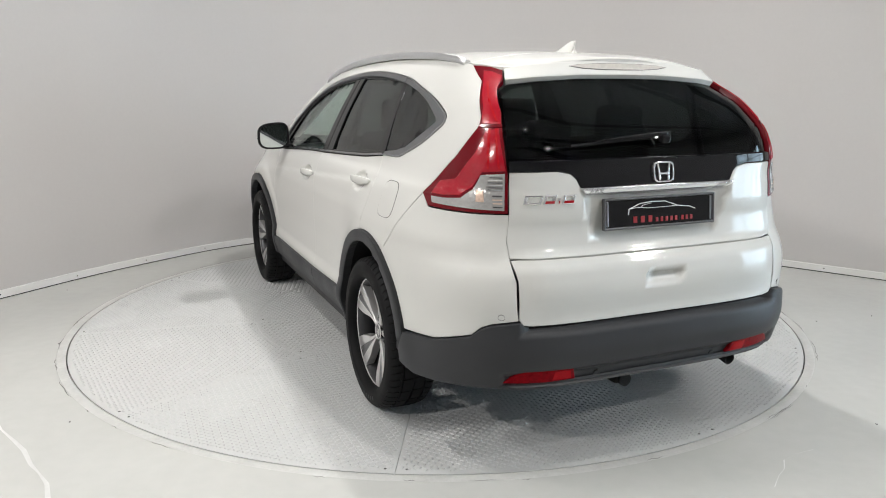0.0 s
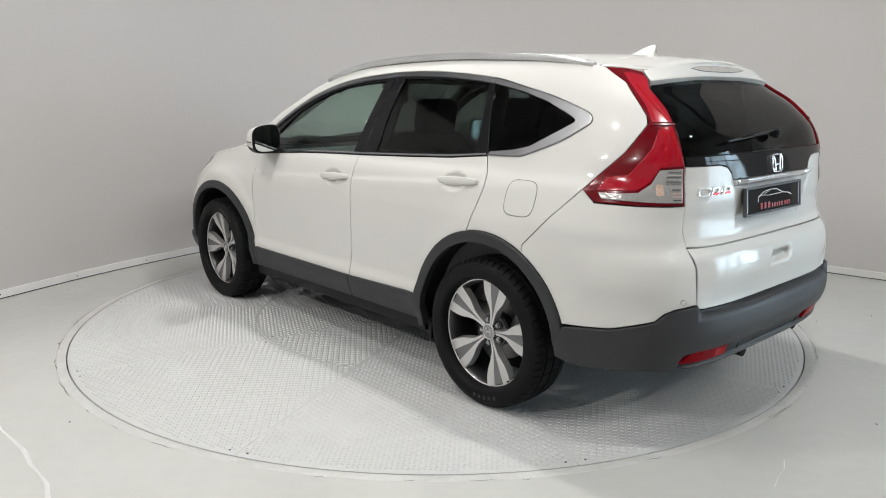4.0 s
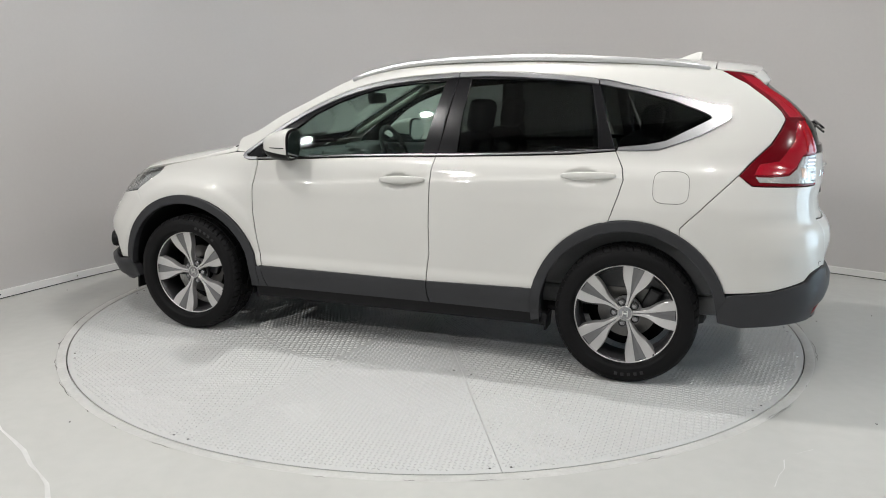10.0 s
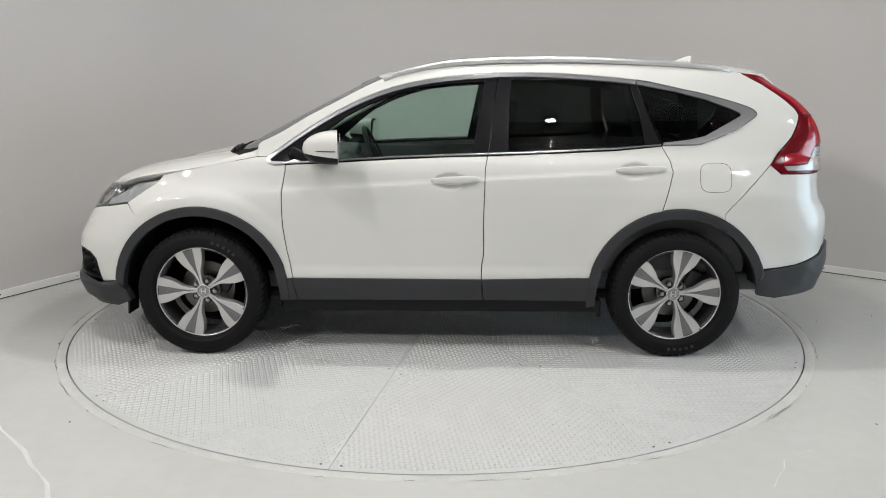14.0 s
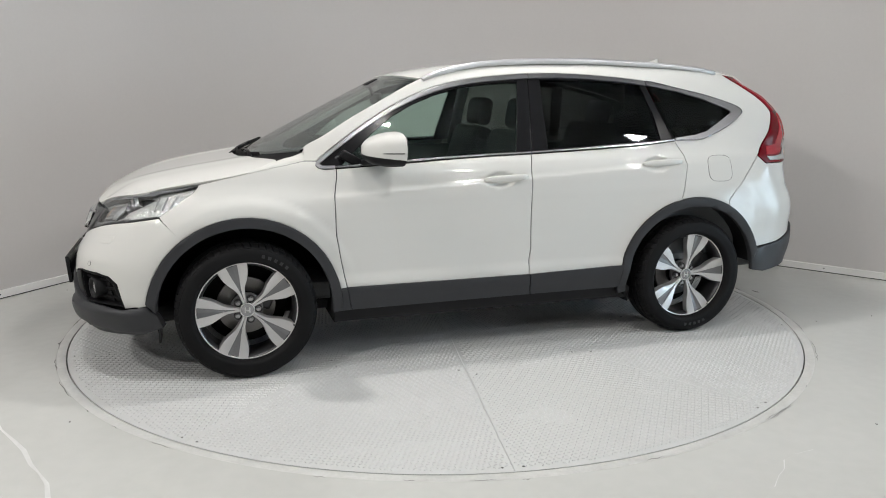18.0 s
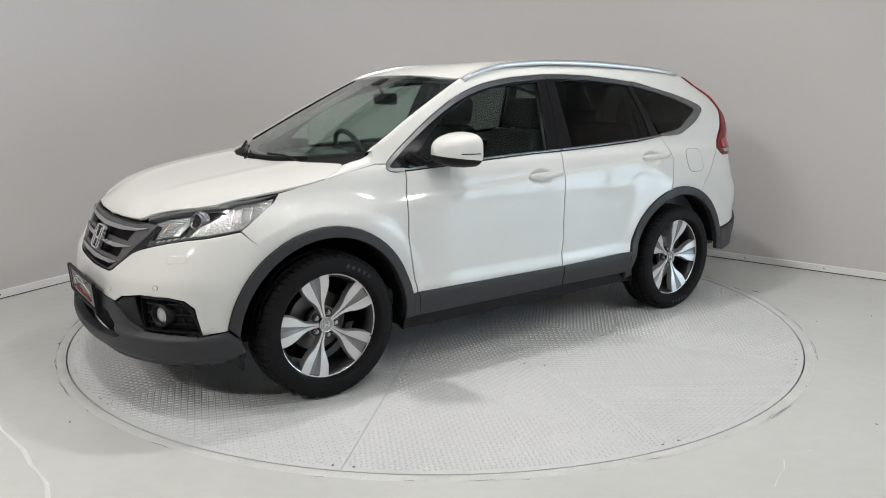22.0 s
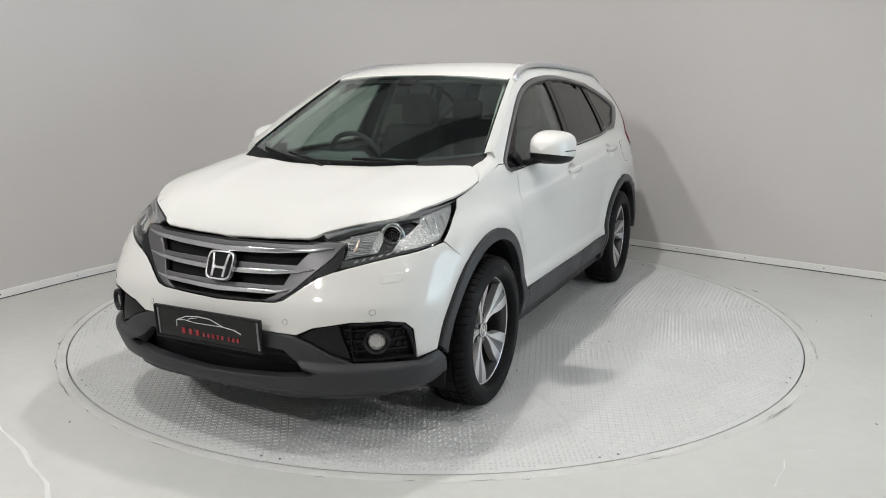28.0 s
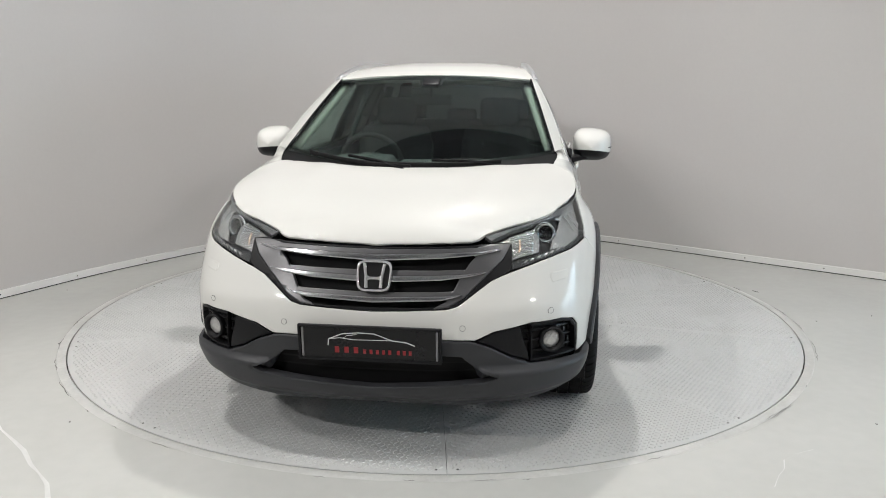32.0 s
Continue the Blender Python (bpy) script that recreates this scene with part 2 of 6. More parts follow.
def panel(name, loops, chart, material, parent, off=0.0, thick=0.008, step=0.05, bevel=0.003, label="", side=1):
    """A shaped sheet: loops (an outline, then holes) in the chart's two coordinates, laid on the chart's surface with rounded edges."""
    fine, ring, inward = [], [], []
    for i, loop in enumerate(loops):
        loop = [tuple(p) for p in loop]
        if (signed_area(loop) > 0) != (i == 0):
            loop = loop[::-1]
        q = []
        for a, b in zip(loop, loop[1:] + loop[:1]):
            n = max(1, int(math.hypot(b[0] - a[0], b[1] - a[1]) / (step * 0.7) + 0.5))
            q += [(a[0] + (b[0] - a[0]) * k / n, a[1] + (b[1] - a[1]) * k / n) for k in range(n)]
        fine.append(q)
        for j, p in enumerate(q):
            a, b = Vector(q[j - 1]), Vector(q[(j + 1) % len(q)])
            u, v = (Vector(p) - a).normalized(), (b - Vector(p)).normalized()
            nrm = Vector((-u.y - v.y, u.x + v.x))
            k = nrm.length
            inward.append(nrm / k if k > 1e-6 else Vector((0, 0)))
            if k > 0.3:
                nrm = nrm / k * min(2.0, 2.0 / k) * bevel
                ring.append((p[0] + nrm.x, p[1] + nrm.y))
    edge = np.array([p for q in fine for p in q])
    lo, hi = edge.min(0), edge.max(0)
    gx, gy = np.meshgrid(np.arange(lo[0] + step / 3, hi[0], step), np.arange(lo[1] + step / 3, hi[1], step))
    grid = np.stack([gx.ravel(), gy.ravel()], 1)
    if len(grid):
        grid = grid[inside(grid, fine)]
    if len(grid):
        grid = grid[np.array([((edge - g) ** 2).sum(1).min() > (0.45 * step) ** 2 for g in grid])]
    if bevel and ring:
        rr = np.array(ring)
        ring = rr[inside(rr, fine)]
    else:
        ring = []
    pts = [Vector(p) for p in edge] + [Vector(p) for p in ring] + [Vector(p) for p in grid]
    links, base = [], 0
    for q in fine:
        links += [(base + j, base + (j + 1) % len(q)) for j in range(len(q))]
        base += len(q)
    out, _, tris, orig, _, _ = geometry.delaunay_2d_cdt(pts, links, [], 0, 1e-6)
    tris = [t for t in tris if len(t) == 3]
    mid = np.array([[(out[a][k] + out[b][k] + out[c][k]) / 3 for k in (0, 1)] for a, b, c in tris])
    keep = inside(mid, fine)
    tris = [t for t, k in zip(tris, keep) if k]
    top, low, nors = [], [], []
    e = 0.004
    for p, o in zip(out, orig):
        a, b = p
        c = Vector(chart(a, b))
        n = (Vector(chart(a, b + e)) - c).cross(Vector(chart(a + e, b)) - c)
        n.normalize()
        drop = bevel if any(i < len(edge) for i in o) else 0.0
        if drop:
            d = inward[next(i for i in o if i < len(edge))]
            tilt = Vector(chart(a + e * d.x, b + e * d.y)) - c
            nors.append((n - 0.6 * tilt.normalized()).normalized() if tilt.length > 1e-9 else n.copy())
        else:
            nors.append(n.copy())
        top.append(c + n * (off - drop))
        low.append(c + n * (off - max(thick, drop + 0.001)))
    n = len(top)
    faces = [(a, c, b) for a, b, c in tris]
    smooth = len(faces)
    faces += [(a + n, b + n, c + n) for a, b, c in tris]
    count = {}
    for t in tris:
        for k in range(3):
            a, b = t[k], t[(k + 1) % 3]
            if (b, a) in count:
                del count[(b, a)]
            else:
                count[(a, b)] = 1
    verts = top + low
    for a, b in count:
        k = len(verts)
        verts += [top[a], top[b], low[b], low[a]]
        faces.append((k, k + 1, k + 2, k + 3))
    if side < 0:
        verts = [(v[0], -v[1], v[2]) for v in verts]
        faces = [f[::-1] for f in faces]
        nors = [Vector((v.x, -v.y, v.z)) for v in nors]
    ob = solid(name, verts, faces, material, parent, label, smooth)
    if bevel:
        ob.data.normals_split_custom_set_from_vertices([tuple(v) for v in nors] + [(0, 0, 0)] * (len(verts) - len(nors)))
    return ob


def thing(name, label, category, at=None, group="", kind=""):
    ob = new(name)
    if at is not None:
        ob.matrix_world = at
    return tagged(ob, label, category, group, kind)

# ---- the studio ----
DISC_R = 2.2635


def build_floor():
    ri, ro, n = DISC_R + 0.005, 2.332, 160
    verts, faces = [], []
    radii = (ri, ro, 2.6, 3.2, 4.2, 6.0)
    for r in radii:
        verts += [(r * math.cos(2 * math.pi * i / n), r * math.sin(2 * math.pi * i / n), 0.0) for i in range(n)]
    for k in range(len(radii) - 1):
        faces += [(k * n + i, (k + 1) * n + i, (k + 1) * n + (i + 1) % n, k * n + (i + 1) % n) for i in range(n)]
    base = len(verts)
    for i in range(n):
        c, s = math.cos(2 * math.pi * i / n), math.sin(2 * math.pi * i / n)
        k = min(8.2 / abs(c) if c else 99, 13.0 / abs(s) if s else 99)
        verts.append((k * c, k * s, 0.0))
    faces += [((len(radii) - 1) * n + i, base + i, base + (i + 1) % n, (len(radii) - 1) * n + (i + 1) % n) for i in range(n)]
    low = len(verts)
    verts += [(ri * math.cos(2 * math.pi * i / n), ri * math.sin(2 * math.pi * i / n), -0.06) for i in range(n)]
    faces += [(i, (i + 1) % n, low + (i + 1) % n, low + i) for i in range(n)]
    ob = solid("floor", verts, faces, FLOOR, None, "")
    tagged(ob, "pale grey gloss-painted concrete floor with scuffs and stains", "floor", kind="structure")
    pit = bmesh.new()
    cyl(pit, pose(0, 0, -0.075), DISC_R + 0.05, DISC_R + 0.05, 0.03, 96)
    tagged(part("pit_floor", pit, PIT, None), "dark pit under the turntable", "floor", kind="structure")
    # a worn filler joint round the disc
    rng = random.Random(3)
    verts, faces, m = [], [], 240
    for i in range(m):
        a = 2 * math.pi * i / m
        c, s = math.cos(a), math.sin(a)
        out_r = 2.318 + 0.005 * noise.noise(Vector((3 * c, 3 * s, 0.3)))
        verts += [((DISC_R + 0.007) * c, (DISC_R + 0.007) * s, 0.0), ((DISC_R + 0.010) * c, (DISC_R + 0.010) * s, 0.0010), ((out_r - 0.010) * c, (out_r - 0.010) * s, 0.0011), (out_r * c, out_r * s, 0.0003)]
    for i in range(m):
        for j in range(3):
            a, b = i * 4 + j, ((i + 1) % m) * 4 + j
            faces.append((a, a + 1, b + 1, b))
    joint = solid("floor_joint", verts, faces, FILLER, None, "", len(faces))
    tagged(joint, "cracked filler ring in the floor round the turntable", "floor joint", kind="structure")
    # dark cracks and scuffs along the joint's outer edge
    for i in range(58):
        a0, span = rng.uniform(0, 2 * math.pi), rng.choice((0.02, 0.035, 0.05, 0.11))
        r0, w = 2.319 + rng.uniform(-0.010, 0.010), rng.uniform(0.0014, 0.0038)
        q, f = [], []
        k = 9
        for j in range(k):
            t = j / (k - 1)
            a, r = a0 + span * t, r0 + 0.003 * math.sin(9 * t + i)
            h = w * math.sin(math.pi * min(0.97, max(0.03, t))) ** 0.5
            q += [(r * math.cos(a), r * math.sin(a), 0.0016), ((r + h) * math.cos(a), (r + h) * math.sin(a), 0.0018)]
            if j:
                f.append((2 * j - 2, 2 * j - 1, 2 * j + 1, 2 * j))
        solid("crack", q, f, SCUFF, joint)
    # pale repaired cracks in the paint
    for line, wide in (([(-1.96, -1.80), (-1.898, -1.869), (-1.79, -1.97), (-1.70, -2.06), (-1.612, -2.176), (-1.54, -2.25), (-1.47, -2.33), (-1.40, -2.46)], 0.008), ([(1.27, -2.36), (1.32, -2.28), (1.37, -2.22), (1.40, -2.15), (1.47, -2.10), (1.56, -2.06)], 0.004)):
        q, f = [], []
        for j, (x, y) in enumerate(line):
            w = wide * (0.35 + 0.65 * abs(math.sin(2.3 * j + 1)))
            q += [(x - w, y - w * 0.6, 0.0006), (x + w * 0.3, y + w * 0.3, 0.0010), (x + w, y + w * 0.8, 0.0006)]
            if j:
                f += [(3 * j - 3, 3 * j - 2, 3 * j + 1, 3 * j), (3 * j - 2, 3 * j - 1, 3 * j + 2, 3 * j + 1)]
        solid("crack", q, f, CRACKED, ob, "pale repaired crack", len(f))
    for i in range(40):
        x, y = rng.uniform(-3.2, 3.4), rng.uniform(-3.3, 0.6)
        if math.hypot(x, y) < 2.38:
            continue
        bm = bmesh.new()
        ln = rng.choice((0.006, 0.008, 0.012, 0.03))
        cyl(bm, pose(x, y, 0.0007, 0, 0, rng.uniform(0, 180)) @ Matrix.Diagonal((ln, 0.004, 0.0014, 1)), 1, 1, 1, 8)
        part("scuff_mark", bm, SCUFF, ob)


build_floor()

WALL_LINE = ((-5.3, -3.9), (-4.45, -2.25), (-3.75, -0.95), (-3.11, 0.26), (-2.80, 0.88), (-2.50, 1.38), (-2.05, 2.0), (-1.50, 2.45), (-0.8, 2.76), (0.0, 2.87), (0.8, 2.76), (1.56, 2.42), (2.23, 1.89), (2.63, 1.55), (2.99, 1.25), (3.54, 0.80), (4.2, 0.26), (5.0, -0.40))


def wall_path(n=10):
    p = [Vector(q) for q in WALL_LINE]
    res = []
    for i in range(len(p) - 1):
        a, b, c, d = p[max(i - 1, 0)], p[i], p[i + 1], p[min(i + 2, len(p) - 1)]
        for k in range(n):
            t = k / n
            res.append(0.5 * (2 * b + (c - a) * t + (2 * a - 5 * b + 4 * c - d) * t * t + (3 * b - a - 3 * c + d) * t ** 3))
    return res + [p[-1]]


def wall_strip(name, path, z0, z1, near, far, material, lip=0.0):
    """An upright band along the wall's line, from near to far metres behind its face."""
    verts, faces, n = [], [], len(path)
    for i, p in enumerate(path):
        d = (path[min(i + 1, n - 1)] - path[max(i - 1, 0)]).normalized()
        out = Vector((-d.y, d.x))
        a, b = p + out * near, p + out * far
        c = p + out * (near + lip)
        verts += [(a.x, a.y, z0), (a.x, a.y, z1 - lip), (c.x, c.y, z1), (b.x, b.y, z1), (b.x, b.y, z0)]
    for i in range(n - 1):
        for j in range(5):
            k = (j + 1) % 5
            faces.append((i * 5 + j, i * 5 + k, i * 5 + 5 + k, i * 5 + 5 + j))
    smooth = len(faces)
    faces += [(0, 1, 2, 3, 4)[::-1], tuple(range(5 * n - 5, 5 * n))]
    ob = solid(name, verts, faces, material, None, "", 0)
    return ob


PATH = wall_path()
for ob_, lab, cat in ((wall_strip("wall_curved", PATH, 0, 3.4, 0.0, 0.10, WALL), "smooth curved backdrop wall painted warm light grey", "wall"),):
    ob_.data.polygons.foreach_set("use_smooth", [True] * len(ob_.data.polygons))
    ob_.data.set_sharp_from_angle(angle=radians(35))
    tagged(ob_, lab, cat, kind="structure")
skirting = wall_strip("baseboard", PATH, 0.007, 0.061, -0.014, -0.001, SKIRT, lip=0.004)
# black strip that paints in the shade below the skirting board
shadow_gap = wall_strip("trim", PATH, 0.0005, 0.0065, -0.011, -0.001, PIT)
tagged(shadow_gap, "black strip standing in for the shade under the skirting board", "trim", kind="structure")
skirting.data.polygons.foreach_set("use_smooth", [True] * len(skirting.data.polygons))
skirting.data.set_sharp_from_angle(angle=radians(35))
tagged(skirting, "low white-painted skirting board screwed to the curved wall", "baseboard", kind="structure")
_acc, _next = 0.0, 0.35
for _a, _b in zip(PATH, PATH[1:]):
    _acc += (_b - _a).length
    if _acc > _next:
        _next += 0.62
        _d = (_b - _a).normalized()
        _bm = bmesh.new()
        cyl(_bm, Matrix.Translation((_b.x + _d.y * 0.0145, _b.y - _d.x * 0.0145, 0.032)) @ Vector((-_d.y, _d.x, 0)).to_track_quat("Z", "Y").to_matrix().to_4x4(), 0.005, 0.005, 0.003, 10)
        part("screw", _bm, SCUFF, skirting)

# the hall round the studio


def slab(name, lo, hi, material, label, category):
    bm = bmesh.new()
    box(bm, Matrix.Translation([(a + b) / 2 for a, b in zip(lo, hi)]), [b - a for a, b in zip(lo, hi)])
    return tagged(part(name, bm, material, None), label, category, kind="structure")


slab("wall_north", (-8.2, 6.0, 0), (8.2, 6.2, 5.6), SHED, "plain grey hall wall", "wall")
slab("wall_south", (-8.2, -12.2, 0), (8.2, -12.0, 5.6), SHED, "plain grey hall wall", "wall")
slab("wall_west", (-8.2, -12.0, 0), (-8.0, 6.0, 5.6), SHED, "plain grey hall wall", "wall")
slab("wall_east_a", (8.0, -0.1, 0), (8.2, 6.0, 5.6), SHED, "plain grey hall wall", "wall")
slab("wall_east_b", (8.0, -12.0, 0), (8.2, -3.7, 5.6), SHED, "plain grey hall wall", "wall")
slab("wall_east_c", (8.0, -3.7, 2.9), (8.2, -0.1, 5.6), SHED, "plain grey hall wall", "wall")
# the ceiling is out of view; its pale colour throws lamp light back down
slab("ceiling", (-8.2, -12.2, 5.6), (8.2, 6.2, 5.75), ROOFING, "unseen sheet-metal hall ceiling, coloured pale to bounce light", "ceiling")
slab("backdrop", (8.9, -8.0, -0.2), (9.0, 1.0, 4.2), DAYLIGHT, "pale daylight outside the hall's windows", "backdrop")
window_1 = slab("window_1", (8.05, -3.7, 0.0), (8.15, -0.1, 0.08), HOUSING, "tall glazed shop-front window with grey frames", "window")
for _k in range(5):
    _bm = bmesh.new()
    box(_bm, pose(8.1, -3.7 + 3.6 * _k / 4, 1.48), (0.09, 0.08, 2.8), 0.006)
    part("mullion", _bm, HOUSING, window_1)
for _z in (1.9, 2.86):
    _bm = bmesh.new()
    box(_bm, pose(8.1, -1.9, _z), (0.08, 3.6, 0.07), 0.006)
    part("transom", _bm, HOUSING, window_1)
for _k in range(4):
    _bm = bmesh.new()
    box(_bm, pose(8.1, -3.7 + 3.6 * (_k + 0.5) / 4, 1.45), (0.008, 0.82, 2.74))
    _p = part("pane", _bm, PANE, window_1)
    _p.visible_shadow = False
for _k in range(6):
    slab("beam_%d" % (_k + 1), (-8.0, -10.8 + 3.0 * _k, 5.1), (8.0, -10.6 + 3.0 * _k, 5.6), BEAM, "dark steel roof beam", "beam")


def ceiling_light(at, sx_, sy_, turn):
    ob = thing("ceiling_light", "small white LED spot lamp hung below the hall roof", "ceiling light", pose(*at, 0, 0, turn), "studio lamps")
    bm = bmesh.new()
    box(bm, pose(0, 0, 0.05), (sx_ + 0.06, sy_ + 0.06, 0.05), 0.01)
    part("housing", bm, HOUSING, ob)
    for s in (-1, 1):
        bm = bmesh.new()
        cyl(bm, pose(s * sx_ * 0.35, 0, 0.05 + (5.6 - at[2]) / 2), 0.006, 0.006, 5.5 - at[2], 8)
        part("hanger", bm, BEAM, ob)


ceiling_light(KEY_AT, 0.15, 0.09, 0)
for _at in FLOODS:
    ceiling_light(_at[:3], 0.08, 0.05, 0)
for _at in SPOTS:
    ceiling_light(_at[:3], 0.40, 0.22, 0)


# ---- the turntable ----
def build_turntable():
    tt = thing("turntable", "round pale grey steel tread-plate turntable set flush in the floor", "turntable")
    seam0, gap = 38.5 - 36, 0.0022
    rings = ((0.0, 1.1894), (1.1906, DISC_R - 0.004))
    for ri, ro in rings:
        for k in range(10):
            a0, a1 = radians(seam0 + 36 * k), radians(seam0 + 36 * k + 36)
            n = 14
            verts = []
            for z in (0.0, -0.02):
                inner = [(0.0, 0.0)] if ri == 0 else [(ri * math.cos(a0 + (a1 - a0) * i / n), ri * math.sin(a0 + (a1 - a0) * i / n)) for i in range(n, -1, -1)]
                outer = [(ro * math.cos(a0 + (a1 - a0) * i / n), ro * math.sin(a0 + (a1 - a0) * i / n)) for i in range(n + 1)]
                mid = (a0 + a1) / 2
                sx_, sy_ = gap / 2 * math.cos(mid) / math.sin(radians(18)), gap / 2 * math.sin(mid) / math.sin(radians(18))
                verts += [(x * 0.9994 + sx_, y * 0.9994 + sy_, z) for x, y in outer + inner]
            m = len(verts) // 2
            faces = [tuple(range(m)), tuple(range(2 * m - 1, m - 1, -1))] + [(i, i + m, (i + 1) % m + m, (i + 1) % m) for i in range(m)]
            solid("plate", verts, faces, PLATE, tt)
    # raised tread lozenges, two slants by turns
    verts, faces, pitch = [], [], 0.022
    for ri, ro in ((0.02, 1.178), (1.202, DISC_R - 0.03)):
        for k in range(10):
            mid = radians(seam0 + 36 * k + 18)
            cu, su = math.cos(mid), math.sin(mid)
            for i in range(int(ro / pitch) + 2):
                for j in range(-35, 36):
                    u, v = i * pitch, j * pitch
                    r, a = math.hypot(u, v), math.degrees(math.atan2(v, u))
                    if not (ri < r < ro) or abs(a) > 18 - 0.9 / max(r, 0.1):
                        continue
                    t = radians(45 if (i + j) % 2 else -45)
                    ct, st = math.cos(t), math.sin(t)
                    base = len(verts)
                    for dx, dy, z in ((-0.0104, 0, 0), (0, -0.0038, 0), (0.0104, 0, 0), (0, 0.0038, 0), (-0.005, 0, 0.0030), (0.005, 0, 0.0030)):
                        x, y = u + dx * ct - dy * st, v + dx * st + dy * ct
                        verts.append((x * cu - y * su, x * su + y * cu, z))
                    faces += [(base, base + 1, base + 4), (base + 1, base + 2, base + 5), (base + 1, base + 5, base + 4), (base + 2, base + 3, base + 5), (base + 3, base, base + 4), (base + 3, base + 4, base + 5)]
    tread = solid("tread_pattern", verts, faces, TREAD, tt)
    tread["kind"] = "stuff"
    for k in range(10):
        for r, da in ((2.225, 1.1), (2.225, -1.1), (1.225, 2.0), (1.155, -2.0)):
            a = radians(seam0 + 36 * k + da)
            bm = bmesh.new()
            cyl(bm, pose(r * math.cos(a), r * math.sin(a), 0.0006), 0.006, 0.005, 0.0016, 10)
            part("screw", bm, SCUFF, tt)
    bm = bmesh.new()
    cyl(bm, pose(0, 0, -0.045), DISC_R - 0.012, DISC_R - 0.012, 0.04, 128)
    part("base_disc", bm, PIT, tt)
    return tt


turntable = build_turntable()

# ---- the car: its skin as smooth sections; x forward, y to its left, z up ----
AX, QL = 1.31, 1.2
ROUND = 2 * (AX + QL)
WIDTH = Curve((0.18, 0.25, 0.33, 0.42, 0.52, 0.64, 0.76, 0.88, 0.96, 1.02, 1.07, 1.115, 1.20, 1.32, 1.43, 1.52, 1.58, 1.62),
              (0.842, 0.870, 0.880, 0.874, 0.870, 0.870, 0.873, 0.872, 0.862, 0.850, 0.832, 0.804, 0.767, 0.712, 0.655, 0.603, 0.555, 0.500))
NOSE = Curve((0.16, 0.22, 0.30, 0.42, 0.52, 0.62, 0.70, 0.78, 0.86, 0.92, 0.98, 1.05, 1.20, 1.62),
             (2.03, 2.130, 2.180, 2.182, 2.172, 2.153, 2.116, 2.083, 2.050, 1.995, 1.95, 1.91, 1.80, 1.60))
NOSEN = Curve((0.3, 0.5, 0.62, 0.75, 0.85, 0.95), (2.7, 3.5, 3.7, 3.3, 2.85, 2.5))
TAIL = Curve((0.20, 0.30, 0.40, 0.52, 0.62, 0.72, 0.80, 0.87, 0.95, 1.02, 1.15, 1.28, 1.40, 1.50, 1.56, 1.62),
             (-2.10, -2.180, -2.232, -2.270, -2.262, -2.258, -2.247, -2.206, -2.196, -2.208, -2.195, -2.158, -2.055, -1.935, -1.885, -1.85))
TAILN = Curve((0.3, 0.75, 0.9, 1.02, 1.1, 1.2, 1.3, 1.4, 1.5, 1.6), (4.4, 4.5, 4.4, 4.3, 4.6, 5.8, 6.6, 7.0, 4.8, 4.0))
WHEELS_X, HUB_Z = (1.31, -1.31), 0.352


def taper(x, z):
    return 1 - 0.045 * ease(x, 0.4, 1.31) * ease(z, 0.80, 1.0) + 0.023 * ease(abs(x), 0.80, 1.25) * ease(z, 1.05, 0.88)


def quarter(z, front):
    return (AX, NOSE(z) - AX, NOSEN(z)) if front else (-AX, -AX - TAIL(z), TAILN(z))


def half(x, z):
    b = WIDTH(z) * taper(x, z)
    if abs(x) <= AX:
        return b
    x0, a, n = quarter(z, x > 0)
    return b * max(0.0, 1 - min(1.0, abs(x - x0) / a) ** n) ** (1 / n)


def endx(y, z, front):
    x0, a, n = quarter(z, front)
    d = a * max(0.0, 1 - min(1.0, abs(y) / (WIDTH(z) * taper(2 if front else -2, z))) ** n) ** (1 / n)
    return x0 + d if front else x0 - d


def X(x, z):
    """Chart point at a place along the flank."""
    if abs(x) <= AX:
        return (x, z)
    a = math.atan2(half(x, z), abs(x) - AX)
    return (math.copysign(AX + QL * (1 - a / (math.pi / 2)), x), z)


def F(y, z):
    """Chart point at a place across the nose."""
    return (AX + QL * (1 - math.atan2(y, endx(y, z, True) - AX) / (math.pi / 2)), z)


def R(y, z):
    """Chart point at a place across the tail."""
    return (-(AX + QL * (1 - math.atan2(y, -AX - endx(y, z, False)) / (math.pi / 2))), z)


HANDLES = ((-0.10, 0.985, 0.26), (-1.095, 1.043, 0.27))


def relief(x, z):
    d = 0.0
    d += 0.009 * ease(math.hypot(x - AX, z - 0.35), 0.600, 0.540) * ease(z, 0.45, 0.72)
    d += 0.016 * math.exp(-((math.hypot(x + AX, z - 0.35) - 0.47) / 0.075) ** 2) * ease(z, 0.3, 0.45)
    for hx, hz, _ in HANDLES:
        d -= 0.016 * ease(math.hypot((x - hx - 0.03) / 0.098, (z - hz + 0.008) / 0.047), 1.0, 0.55)
    above = z - (0.915 + 0.056 * (0.84 - x))
    d += 0.0065 * math.exp(-(above / (0.017 if above > 0 else 0.075)) ** 2) * ease(1.05 - x, 0, 0.35) * ease(x + 1.75, 0, 0.6)
    d += 0.010 * ease(z, 0.52, 0.46) * ease(1.0 - abs(x), 0, 0.2)
    d -= 0.034 * ease(z, 0.425, 0.310) * ease(1.0 - abs(x), 0, 0.2)
    d += 0.014 * ease(z, 0.87, 0.715) * ease(z, 0.60, 0.70) * ease(-x, 1.72, 2.02)
    return d


